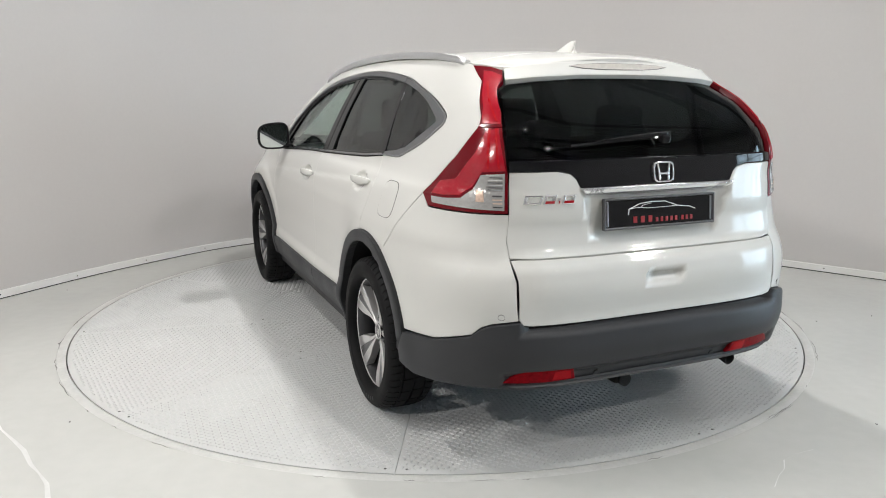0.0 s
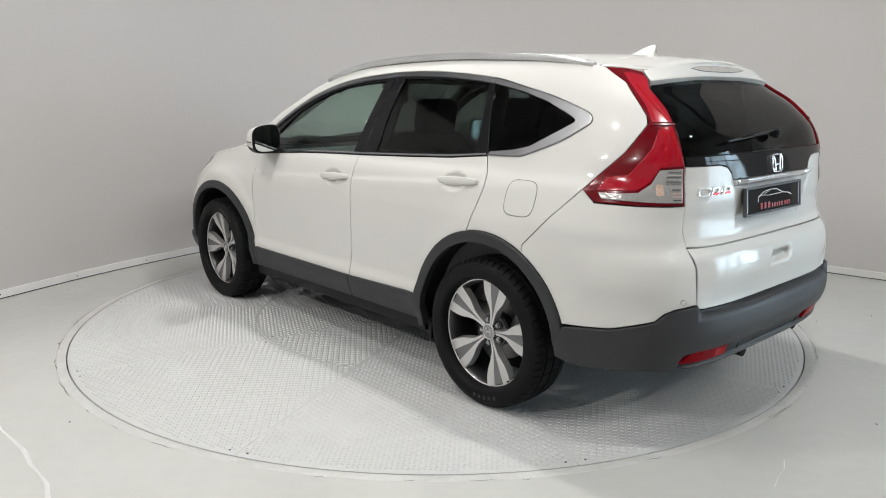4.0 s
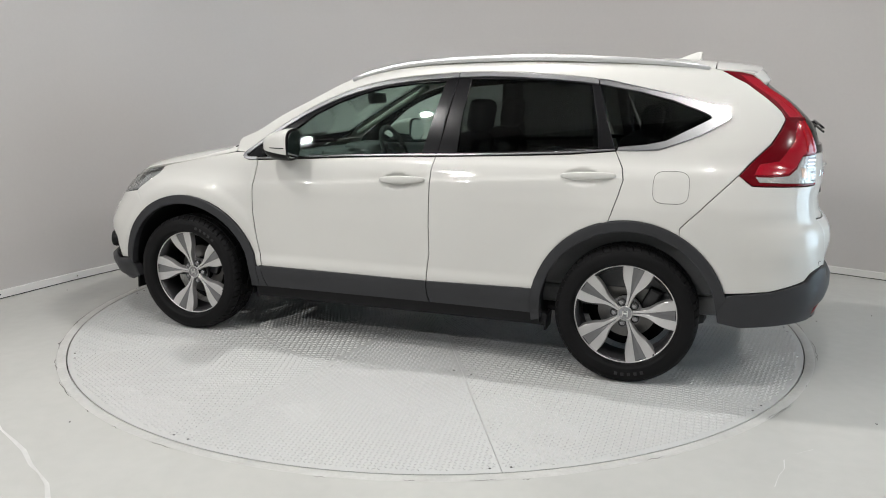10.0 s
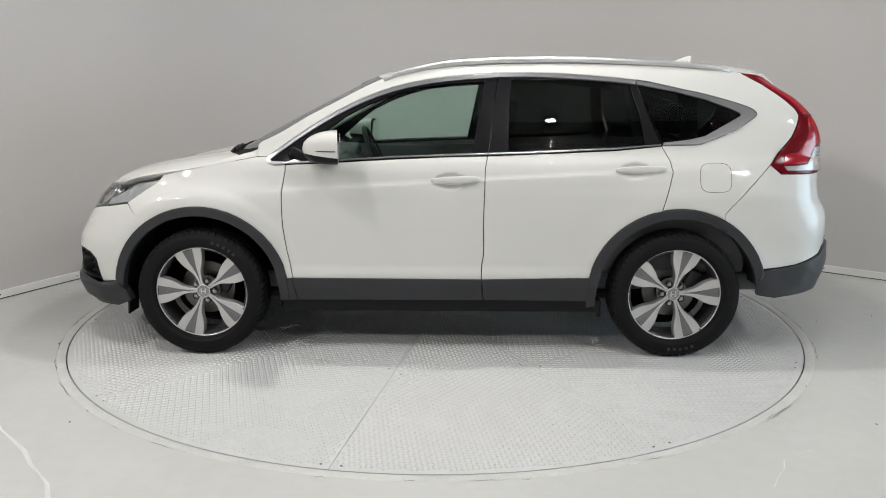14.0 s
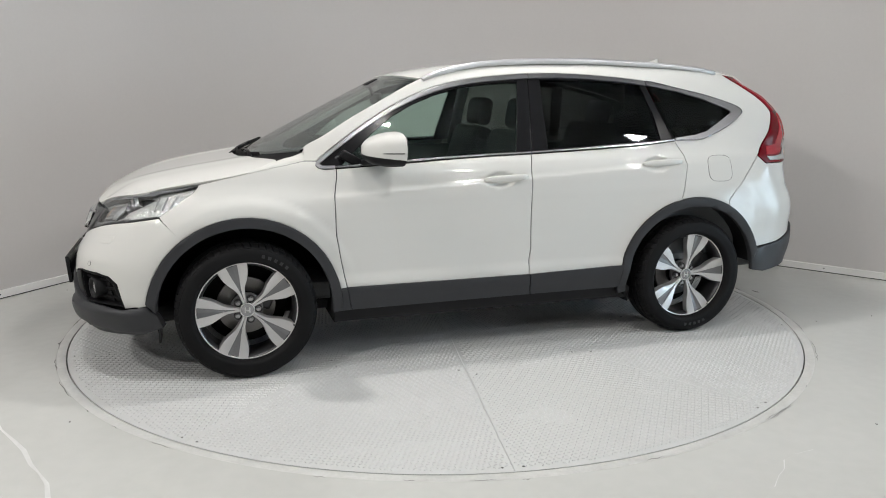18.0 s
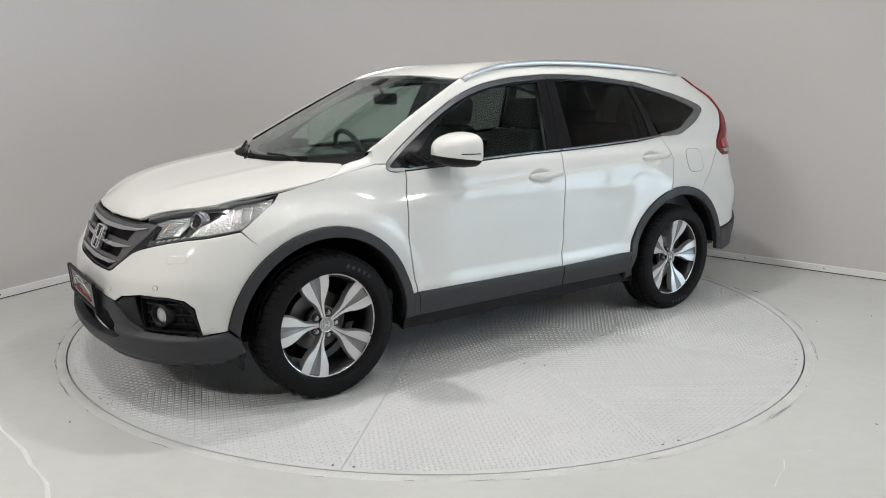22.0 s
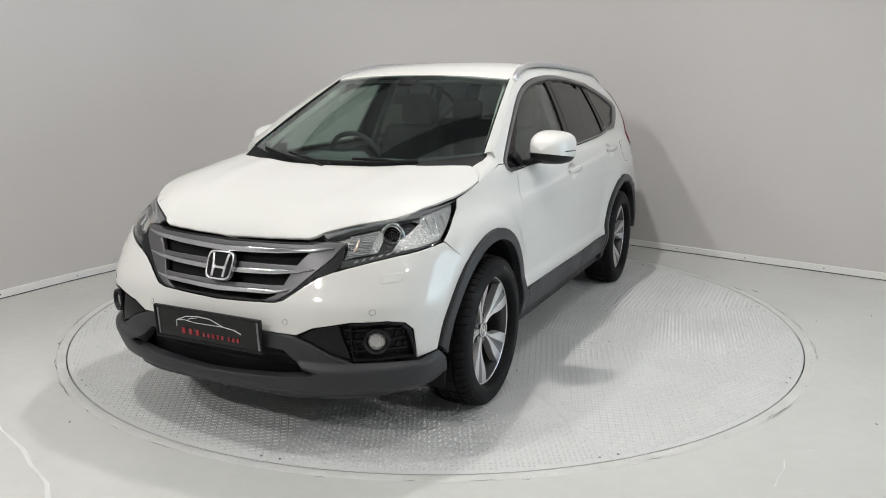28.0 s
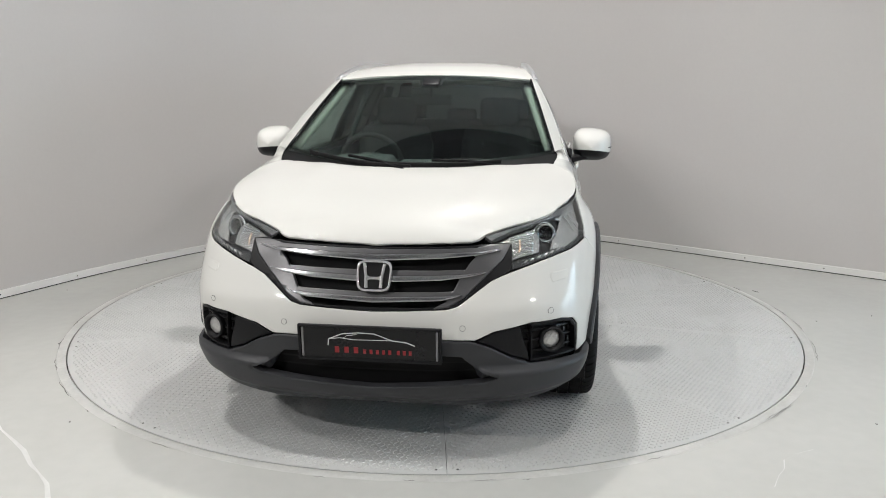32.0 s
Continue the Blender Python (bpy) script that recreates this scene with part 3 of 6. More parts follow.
def SKIN(s, z):
    if abs(s) <= AX:
        return (s, WIDTH(z) * taper(s, z) + relief(s, z), z)
    front = s > 0
    x0, a, n = quarter(z, front)
    b = WIDTH(z) * taper(2 if front else -2, z)
    ang = (1 - (abs(s) - AX) / QL) * math.pi / 2
    c, q = math.cos(ang), math.sin(ang)
    r = ((abs(c) / a) ** n + (abs(q) / b) ** n) ** (-1 / n)
    x, y = x0 + math.copysign(r * c, s), r * q
    return (x, y + math.copysign(relief(x, z), y) * min(1, abs(q) * 1.2), z)


def tail_relief(y, z):
    edge_fade = ease(abs(y), 0.63, 0.53)
    d = (0.012 * ease(z, 0.864, 0.852) - 0.024 * ease(z, 0.76, 0.61)) * edge_fade
    wide = 0.335 - 0.35 * (1.09 - z)
    d -= 0.026 * ease(abs(y), wide + 0.03, wide - 0.01) * ease(z, 0.895, 0.925) * ease(z, 1.10, 1.088)
    d -= 0.024 * ease(abs(y + 0.005), 0.084, 0.070) * ease(z, 0.732, 0.742) * ease(z, 0.776, 0.766)
    return d


def REAR(y, z):
    return (endx(y, z, False) - tail_relief(y, z), y, z)


def FRONT(a, z):
    return (endx(a, z, True), -a, z)


BONNET_MID = Curve((1.0, 1.241, 1.387, 1.572, 1.757, 1.89, 1.965, 2.015, 2.050), (1.126, 1.098, 1.077, 1.047, 1.008, 0.968, 0.935, 0.901, 0.860))
BONNET_EDGE = Curve((1.0, 1.307, 1.55, 1.758, 1.853, 1.915, 1.965, 2.005, 2.050), (1.114, 1.044, 1.003, 0.964, 0.943, 0.913, 0.886, 0.872, 0.862))


def bonnet_half(x):
    return half(x, BONNET_EDGE(x)) - 0.004


def BONNET(y, x):
    q = min(x, 1.95)
    h = half(q, BONNET_EDGE(q))
    k = min(1.0, abs(y) / h)
    z = BONNET_MID(x) - (BONNET_MID(x) - BONNET_EDGE(x)) * k ** (5.5 - 2.8 * ease(x, 1.78, 1.97))
    z += 0.004 * math.exp(-((abs(y) - 0.52 * h) / 0.07) ** 2) * ease(x, 2.0, 1.70)
    if LIP:
        z += LIP["drop"](abs(y)) * ease(abs(y), 0.745, 0.709) * math.exp(-max(0.0, LIP["x"](abs(y)) - x) / 0.07)
    return (x, y, z)


# the bonnet's front edge closes on the grille and the lamps
LIP = {}
LIP_Y = (0.0, 0.20, 0.30, 0.375, 0.403, 0.424, 0.47, 0.515, 0.57, 0.627, 0.67, 0.709)
LIP_Z = (0.860, 0.864, 0.868, 0.873, 0.882, 0.896, 0.908, 0.919, 0.930, 0.941, 0.952, 0.965)
lip_x = [endx(y, z, True) for y, z in zip(LIP_Y, LIP_Z)]
lip_drop = [z - BONNET(y, x)[2] for x, y, z in zip(lip_x, LIP_Y, LIP_Z)]
LIP.update(x=Curve(LIP_Y, lip_x), drop=Curve(LIP_Y, lip_drop))


ROOF_MID = Curve((-2.0, -1.92, -1.8, -1.65, -1.4, -0.9, -0.4, 0.0, 0.25, 0.40), (1.572, 1.584, 1.600, 1.616, 1.632, 1.647, 1.642, 1.612, 1.574, 1.541))
ROOF_EDGE = Curve((-2.05, -1.9, -1.645, -1.342, -1.025, -0.705, -0.384, -0.063, 0.096, 0.253, 0.306, 0.42), (1.53, 1.543, 1.565, 1.588, 1.601, 1.609, 1.605, 1.588, 1.565, 1.530, 1.515, 1.47))


def roof_half(x):
    return half(x, ROOF_EDGE(x))


def ROOF(y, x):
    k = min(1.0, abs(y) / max(0.1, roof_half(x)))
    return (x, y, ROOF_MID(x) - (ROOF_MID(x) - ROOF_EDGE(x)) * k ** 3)


def SCREEN(a, b):
    q = a * a
    low = Vector((1.265 - 0.275 * q, -0.715 * a, 1.092 + 0.052 * q))
    top = Vector((0.385 - 0.085 * q, -0.577 * a, 1.545 - 0.026 * q))
    p = low.lerp(top, b)
    lift = 0.006 * math.sin(math.pi * b)
    return (p.x + lift * 0.45, p.y, p.z + lift)


def mirrored(pts):
    """A closed outline over the whole width from its left half, for charts in plain y."""
    return list(pts) + [(-a, b) for a, b in reversed(pts) if abs(a) > 1e-6]


def round_trip(pts, front):
    """The same for the wrap-round chart."""
    sign = 1 if front else -1
    return list(pts) + [(sign * ROUND - s, z) for s, z in reversed(pts) if abs(sign * ROUND / 2 - s) > 1e-4]


def arc(wx, r, a0, a1, n=14):
    return [X(wx + r * math.cos(radians(a0 + (a1 - a0) * i / n)), 0.35 + r * math.sin(radians(a0 + (a1 - a0) * i / n))) for i in range(n + 1)]


def XS(*pts):
    return [X(*p) for p in pts]


car = thing("car", "pearl white five-door SUV with grey plastic cladding parked on a turntable", "car")
RO, RI = 0.488, 0.436

# outlines that several panels share
GAP_A = ((0.829, 1.024), (0.847, 0.919), (0.846, 0.736), (0.824, 0.58), (0.797, 0.44))
GAP_B = ((-0.272, 1.107), (-0.259, 1.04), (-0.252, 0.737), (-0.256, 0.581), (-0.246, 0.518), (-0.244, 0.436))
GAP_C = ((-1.217, 1.160), (-1.256, 1.086), (-1.267, 1.027), (-1.248, 0.953), (-1.21, 0.831), (-1.182, 0.788))
WIN_TOP = ((0.93, 1.088), (0.904, 1.117), (0.831, 1.17), (0.712, 1.25), (0.561, 1.341), (0.407, 1.417), (0.252, 1.473), (0.095, 1.51), (-0.063, 1.532), (-0.221, 1.545), (-0.333, 1.553))
WIN_TOP_R = ((-0.337, 1.553), (-0.52, 1.556), (-0.697, 1.55), (-0.86, 1.539), (-1.012, 1.525), (-1.094, 1.515))
WIN_TOP_Q = ((-1.099, 1.514), (-1.168, 1.504), (-1.321, 1.47), (-1.475, 1.437), (-1.628, 1.394), (-1.710, 1.365), (-1.738, 1.345))
WIN_LOW_Q = ((-1.740, 1.325), (-1.712, 1.303), (-1.612, 1.243), (-1.45, 1.18), (-1.387, 1.168), (-1.222, 1.164))


def rounded(pts, n=4):
    """The same line with n smooth steps between its points."""
    res = []
    for i in range(len(pts) - 1):
        p0, p1, p2, p3 = (pts[max(0, min(len(pts) - 1, i + k))] for k in (-1, 0, 1, 2))
        for j in range(n):
            t = j / n
            res.append(tuple(b + 0.5 * t * (c - a + t * (2 * a - 5 * b + 4 * c - d + t * (3 * (b - c) + d - a))) for a, b, c, d in zip(p0, p1, p2, p3)))
    return tuple(res) + (tuple(pts[-1]),)


tip_ = rounded(WIN_TOP_Q + WIN_LOW_Q, 3)
WIN_TOP_Q, WIN_LOW_Q = tip_[:3 * len(WIN_TOP_Q) - 2], tip_[3 * len(WIN_TOP_Q) - 2:]
WIN_TOP = WIN_TOP[:1] + rounded(WIN_TOP[1:], 2)
GAPW = 0.0024


def shift(pts, dx):
    return [(x + dx, z) for x, z in pts]


def build_side(side):
    def pan(name, loops, material, parent=None, **k):
        return panel(name, loops, k.pop("chart", SKIN), material, parent or car, side=side, **k)

    # wing
    low = arc(1.31, RO, 170, 53)
    pan("front_wing", [XS(*shift(GAP_A, GAPW)) + low + XS((1.702, 0.848), (1.592, 0.924), (1.537, 0.958), (1.506, 0.996), (1.42, 1.014), (1.302, 1.037), (1.20, 1.060), (1.10, 1.078), (0.99, 1.098), (0.925, 1.096), (0.915, 1.075), (0.893, 1.054), (0.8315, 1.058))], PAINT, step=0.016)
    # front door
    door = pan("front_door", [XS(*shift(GAP_A, -GAPW)) + XS(*shift(GAP_B, GAPW)[::-1]) + XS((-0.061, 1.102), (0.245, 1.089), (0.55, 1.071), (0.8265, 1.056))], PAINT, step=0.012)
    frame_ = list(WIN_TOP) + [(-0.303, 1.337), (-0.275, 1.113), (-0.061, 1.107), (0.245, 1.095), (0.55, 1.077), (0.808, 1.062), (0.893, 1.059)]
    g1 = ((0.800, 1.082), (0.70, 1.165), (0.619, 1.238), (0.498, 1.328), (0.375, 1.390), (0.251, 1.437), (0.095, 1.478), (-0.062, 1.498), (-0.262, 1.511), (-0.228, 1.337), (-0.185, 1.118), (0.245, 1.103), (0.55, 1.086))
    pan("window_frame", [XS(*frame_), XS(*g1)], FRAME, door, off=-0.007, thick=0.02, label="satin black window frame")
    pan("window_glass", [XS(*g1)], GLASS, door, off=-0.015, thick=0.004, bevel=0, label="lightly green-tinted door glass")
    up = [(x, z - 0.002) for x, z in WIN_TOP[1:]]
    pan("window_trim", [XS(*up) + XS(*[(x, z - 0.024) for x, z in up[::-1]])], DARKTRIM, door, off=0.004, thick=0.014, step=0.022, bevel=0.002, label="satin metal upper window strip")
    pan("belt_trim", [XS((0.905, 1.060), (0.808, 1.062), (0.55, 1.077), (0.245, 1.095), (-0.061, 1.107), (-0.272, 1.113), (-0.271, 1.1215), (-0.061, 1.1155), (0.245, 1.1035), (0.55, 1.0855), (0.83, 1.0705), (0.90, 1.0705), (0.930, 1.085))], BRUSHED, door, off=0.006, thick=0.016, step=0.022, bevel=0.002, label="polished belt-line strip")
    pan("corner_trim", [XS((0.835, 1.057), (0.898, 1.056), (0.922, 1.063), (0.934, 1.076), (0.930, 1.092), (0.904, 1.117), (0.888, 1.108), (0.909, 1.088), (0.910, 1.080), (0.898, 1.073), (0.835, 1.073))], DARKTRIM, door, off=0.0065, thick=0.016, step=0.02, bevel=0.002, label="satin metal corner of the window surround")
    pan("door_cladding", [XS((0.797, 0.439), (0.781, 0.35), (0.768, 0.314), (-0.258, 0.318), (-0.247, 0.36), (-0.244, 0.437), (0.248, 0.438))], CLAD, door, off=0.016, thick=0.02, label="grey plastic sill cladding")
    # rear door
    rdoor = pan("rear_door", [XS(*shift(GAP_B, -GAPW)) + XS((-0.70, 0.445), (-0.822, 0.449)) + arc(-1.31, RO, 12, 74) + XS(*shift(GAP_C, GAPW)[::-1]) + XS((-0.984, 1.138), (-0.675, 1.123))], PAINT, step=0.012)
    frame_ = list(WIN_TOP_R) + [(-1.15, 1.339), (-1.214, 1.166), (-0.984, 1.144), (-0.675, 1.129), (-0.277, 1.113), (-0.308, 1.337)]
    g2 = ((-0.406, 1.522), (-0.695, 1.521), (-0.852, 1.512), (-1.062, 1.493), (-1.085, 1.399), (-1.108, 1.323), (-1.128, 1.173), (-0.676, 1.148), (-0.385, 1.137), (-0.389, 1.337))
    pan("window_frame", [XS(*frame_), XS(*g2)], FRAME, rdoor, off=-0.007, thick=0.02, label="satin black window frame")
    pan("window_glass", [XS(*g2)], PRIVACY, rdoor, off=-0.015, thick=0.004, bevel=0, label="dark privacy door glass")
    up = [(x, z - 0.002) for x, z in WIN_TOP_R]
    pan("window_trim", [XS(*up) + XS(*[(x, z - 0.023) for x, z in up[::-1]])], DARKTRIM, rdoor, off=0.004, thick=0.014, step=0.022, bevel=0.002, label="satin metal upper window strip")
    pan("belt_trim", [XS((-0.277, 1.113), (-0.675, 1.129), (-0.984, 1.144), (-1.213, 1.164), (-1.211, 1.1725), (-0.984, 1.1525), (-0.675, 1.1375), (-0.279, 1.1215))], BRUSHED, rdoor, off=0.006, thick=0.016, step=0.022, bevel=0.002, label="polished belt-line strip")
    pan("door_cladding", [XS((-0.249, 0.437), (-0.252, 0.36), (-0.263, 0.318), (-0.872, 0.316), (-0.842, 0.453), (-0.70, 0.447))], CLAD, rdoor, off=0.016, thick=0.02, label="grey plastic sill cladding")
    for parent, (hx, hz, ln) in ((door, HANDLES[0]), (rdoor, HANDLES[1])):
        v, f, n = sweep([(hx + ln * (0.5 - t), half(hx, hz) + 0.010 + 0.018 * math.sin(math.pi * t) ** 0.5, hz - 0.005 + 0.010 * t) for t in [i / 20 for i in range(21)]], lambda t: 0.010 + 0.008 * math.sin(math.pi * t) ** 0.5, lambda t: 0.013 + 0.026 * math.sin(math.pi * t) ** 0.4)
        v = [(p[0], side * p[1], p[2]) for p in v]
        solid("door_handle", v, f if side > 0 else [q[::-1] for q in f], PAINT, parent, "body-coloured pull handle", n)
    # pillars, cant rail and rear quarter in one pressing
    outer = [(0.969, 1.179), (0.865, 1.223), (0.715, 1.316), (0.562, 1.392), (0.409, 1.472), (0.306, 1.515), (0.253, 1.530), (0.096, 1.565), (-0.063, 1.588), (-0.384, 1.605), (-0.705, 1.609), (-1.025, 1.601), (-1.342, 1.588), (-1.645, 1.565), (-1.688, 1.556), (-1.806, 1.493), (-1.966, 1.361), (-1.984, 1.328), (-1.928, 1.216), (-1.793, 1.068), (-1.665, 0.938), (-1.546, 0.812)]
    inner = list(WIN_TOP[1:]) + list(WIN_TOP_R[1:]) + list(WIN_TOP_Q[1:]) + list(WIN_LOW_Q)
    quarter_panel = pan("rear_quarter", [XS(*outer) + arc(-1.31, RO, 119, 76)[0:] + XS(*shift(GAP_C, -GAPW)[::-1]) + XS(*shift(WIN_LOW_Q, 0)[::-1]) + XS(*[(x, z + 0.003) for x, z in inner[:len(inner) - len(WIN_LOW_Q)][::-1]]) + XS((0.925, 1.100), (0.99, 1.102), (0.985, 1.160))], PAINT, step=0.03)
    g3 = ((-1.104, 1.490), (-1.319, 1.449), (-1.473, 1.409), (-1.594, 1.364), (-1.632, 1.348), (-1.651, 1.338), (-1.657, 1.330), (-1.650, 1.321), (-1.625, 1.308), (-1.585, 1.286), (-1.453, 1.216), (-1.358, 1.195), (-1.229, 1.181), (-1.159, 1.339))
    pan("quarter_trim", [XS(*WIN_TOP_Q) + XS(*WIN_LOW_Q) + XS(*g3[-2::-1])], DARKTRIM, quarter_panel, off=0.003, thick=0.016, step=0.03, bevel=0.0015, label="satin metal quarter window surround")
    ring_ = list(WIN_TOP_Q) + list(WIN_LOW_Q)
    cx_, cz_ = -1.42, 1.33
    pan("bright_edge", [XS(*ring_) + XS(*[(cx_ + (x - cx_) * 0.987, cz_ + (z - cz_) * 0.973) for x, z in ring_[::-1]])], BRUSHED, quarter_panel, off=0.0055, thick=0.006, step=0.03, bevel=0, label="polished outer edge of the window surround")
    pan("quarter_glass", [XS(*g3)], PRIVACY, quarter_panel, off=-0.006, thick=0.004, bevel=0, label="dark privacy quarter glass")
    fl = []
    for i in range(28):
        a = 2 * math.pi * i / 28
        c, s = math.cos(a), math.sin(a)
        fl.append((-1.494 + 0.083 * math.copysign(abs(c) ** 0.55, c), 1.000 + 0.075 * math.copysign(abs(s) ** 0.55, s)))
    rim = [(-1.494 + (x + 1.494) * 1.020, 1.0 + (z - 1.0) * 1.022) for x, z in fl]
    pan("fuel_flap_gap", [XS(*rim), XS(*fl)], BLACK, quarter_panel, off=0.0012, thick=0.003, bevel=0)
    pan("fuel_flap", [XS(*fl)], PAINT, quarter_panel, off=0.0025, thick=0.004, bevel=0.002)
    # rear corner of the bumper, body colour
    pan("rear_corner", [XS((-1.7957, 1.0650), (-1.6677, 0.9352), (-1.5487, 0.8092)) + arc(-1.31, RO, 119.35, 161) + XS((-1.86, 0.513), (-1.970, 0.525)) + [R(0.766, 0.572), R(0.739, 0.603), R(0.706, 0.618), R(0.6175, 0.631), R(0.6175, 0.70), R(0.6200, 0.776), R(0.6335, 0.853), R(0.6390, 0.917), R(0.630, 1.012), R(0.716, 1.012)] + XS((-1.856, 1.016))], PAINT)
    # claddings round the arches
    pan("arch_cladding", [arc(1.31, RO - 0.002, 9, 184.5, 26) + arc(1.31, RI, 185, 4, 26)], CLAD, off=0.020, thick=0.045, bevel=0.006, label="grey plastic wheel-arch moulding")
    pan("arch_cladding", [arc(-1.31, RO - 0.002, -9, 164, 26) + arc(-1.31, RI, 172, -8, 26)], CLAD, off=0.020, thick=0.045, bevel=0.006, label="grey plastic wheel-arch moulding")
    pan("sill_corner", [XS((0.7985, 0.434), (0.784, 0.35), (0.771, 0.314), (0.832, 0.312), (0.822, 0.35), (0.829, 0.436))], CLAD, off=0.016, thick=0.02)
    pan("sill", [XS((0.86, 0.312), (0.86, 0.235), (-0.90, 0.235), (-0.90, 0.312))], BLACK, off=-0.012, thick=0.03)
    # wheel wells
    for wx in WHEELS_X:
        verts, faces, n = [], [], 20
        for i in range(n + 1):
            a = radians(-12 + (204 if wx > 0 else 184) * i / n)
            x, z = wx + 0.445 * math.cos(a), 0.352 + 0.445 * math.sin(a)
            verts += [(x, side * 0.40, z), (x, side * (min(half(x, z), 0.90) - 0.012), z)]
        for i in range(n):
            faces.append((2 * i, 2 * i + 1, 2 * i + 3, 2 * i + 2))
        k = len(verts)
        verts.append((wx, side * 0.40, 0.30))
        faces += [(k, 2 * i, 2 * i + 2) for i in range(n)]
        solid("wheel_arch_liner", verts, faces, BLACK, car, "", len(faces))
    # tail lamp
    lamp_out = XS((-1.693, 1.553), (-1.811, 1.490), (-1.971, 1.358), (-1.989, 1.328), (-1.933, 1.213), (-1.797, 1.063), (-1.860, 1.021)) + [R(0.716, 1.017), R(0.633, 1.017), R(0.631, 1.161), R(0.633, 1.259), R(0.602, 1.376), R(0.559, 1.467), R(0.522, 1.489), R(0.498, 1.532)] + XS((-1.78, 1.546))
    tail = pan("tail_lamp", [lamp_out], REDDARK, thick=0.02, bevel=0.004, off=0.005, step=0.018, label="tall red tail lamp with a clear lower section")
    up_ = pan("red_insert", [[R(0.530, 1.523), R(0.512, 1.506), R(0.566, 1.455), R(0.604, 1.376), R(0.622, 1.331)] + XS((-2.0, 1.331), (-1.95, 1.393), (-1.868, 1.456), (-1.775, 1.528))], REDLENS, tail, off=0.0085, thick=0.005, bevel=0.002, step=0.018, label="bright red upper lens")
    lo_ = pan("red_insert", [[R(0.632, 1.317), R(0.636, 1.171), R(0.700, 1.163)] + XS((-2.043, 1.108), (-2.008, 1.074), (-1.93, 1.068), (-1.862, 1.068), (-1.882, 1.116), (-1.966, 1.132), (-2.030, 1.231), (-2.033, 1.305))], REDLENS, tail, off=0.0085, thick=0.005, bevel=0.002, step=0.018, label="bright red lower lens")
    for k_, (ya, yb) in enumerate(((0.648, 0.655), (0.664, 0.684))):
        pan("light_guide", [[R(ya - 0.012, 1.314), R(ya - 0.006, 1.314), R(yb + 0.003, 1.176), R(yb - 0.003, 1.176)]], REDMID, lo_, off=0.0096, step=0.02, thick=0.003, bevel=0)
    pan("light_guide", [[R(0.565, 1.482), R(0.570, 1.482), R(0.632, 1.338), R(0.627, 1.338)]], REDMID, up_, off=0.0096, step=0.02, thick=0.003, bevel=0)
    clear_ = pan("clear_insert", [[R(0.639, 1.161), R(0.702, 1.154)] + XS((-2.048, 1.099), (-2.014, 1.065), (-1.94, 1.058), (-1.868, 1.058), (-1.885, 1.035)) + [R(0.716, 1.029), R(0.643, 1.028)]], REVERSE, tail, off=0.010, step=0.018, thick=0.006, bevel=0.002, label="clear ribbed reversing lens")
    for i in range(6):
        z = 1.098 + 0.0095 * i
        pan("rib", [[R(0.644, z), R(0.644, z + 0.0035), R(0.690 - 0.002 * i, z + 0.0035), R(0.690 - 0.002 * i, z)]], SATIN if i % 2 else REFLECT, clear_, off=0.0118, step=0.02, thick=0.003, bevel=0)
    for i in range(4):
        z = 1.038 + 0.013 * i
        pan("rib", [[R(0.648, z), R(0.648, z + 0.004), R(0.676, z + 0.004), R(0.676, z)]], AMBER if i in (1, 2) else LAMPGREY, clear_, off=0.0118, step=0.02, thick=0.003, bevel=0)
    pan("indicator", [[R(0.700, 1.056), R(0.698, 1.097), R(0.715, 1.097), R(0.722, 1.056)]], AMBER, clear_, off=0.0122, step=0.02, thick=0.003, bevel=0.001)
    pan("lens_joint", [[R(0.622, 1.319), R(0.620, 1.328)] + XS((-1.99, 1.328), (-1.995, 1.319))], REDDARK, tail, off=0.0088, thick=0.004, bevel=0)
    # reflector in the rear cladding
    refl = [R(0.655, 0.386), R(0.622, 0.418), R(0.586, 0.437), R(0.393, 0.430), R(0.373, 0.381), R(0.50, 0.379)]
    refl_ = pan("bumper_reflector", [refl], REFLEX, off=0.011, thick=0.02, bevel=0.003, label="red bumper reflector")
    pan("reflector_cell", [[R(0.470, 0.388), R(0.470, 0.426), R(0.405, 0.424), R(0.392, 0.388)]], REDMID, refl_, off=0.0125, thick=0.004, bevel=0.001, label="brighter lamp half of the reflector")
    # headlamp
    lamp = [F(0.426, 0.893), F(0.515, 0.915), F(0.627, 0.936), F(0.702, 0.952)] + XS((1.748, 0.960), (1.63, 0.978), (1.505, 0.995), (1.532, 0.960), (1.590, 0.926), (1.703, 0.848)) + [F(0.775, 0.824), F(0.722, 0.814), F(0.654, 0.798), F(0.577, 0.776), F(0.535, 0.768), F(0.538, 0.800), F(0.536, 0.866)]
    head = pan("headlamp", [lamp], LAMPGREY, off=-0.048, step=0.02, thick=0.02, bevel=0, label="wraparound headlamp with projector lens")
    pan("lens", [lamp], LENS, head, off=-0.002, step=0.02, thick=0.003, bevel=0, label="clear headlamp cover")
    pan("eyelid", [[F(0.427, 0.892), F(0.515, 0.914), F(0.627, 0.935), F(0.702, 0.951)] + XS((1.748, 0.959), (1.63, 0.977), (1.508, 0.993), (1.60, 0.972), (1.70, 0.953)) + [F(0.735, 0.944), F(0.686, 0.938), F(0.605, 0.922), F(0.528, 0.905), F(0.470, 0.885), F(0.452, 0.876)]], LIDGREY, head, off=-0.006, step=0.02, thick=0.03, bevel=0.003, label="dark upper lamp bezel")
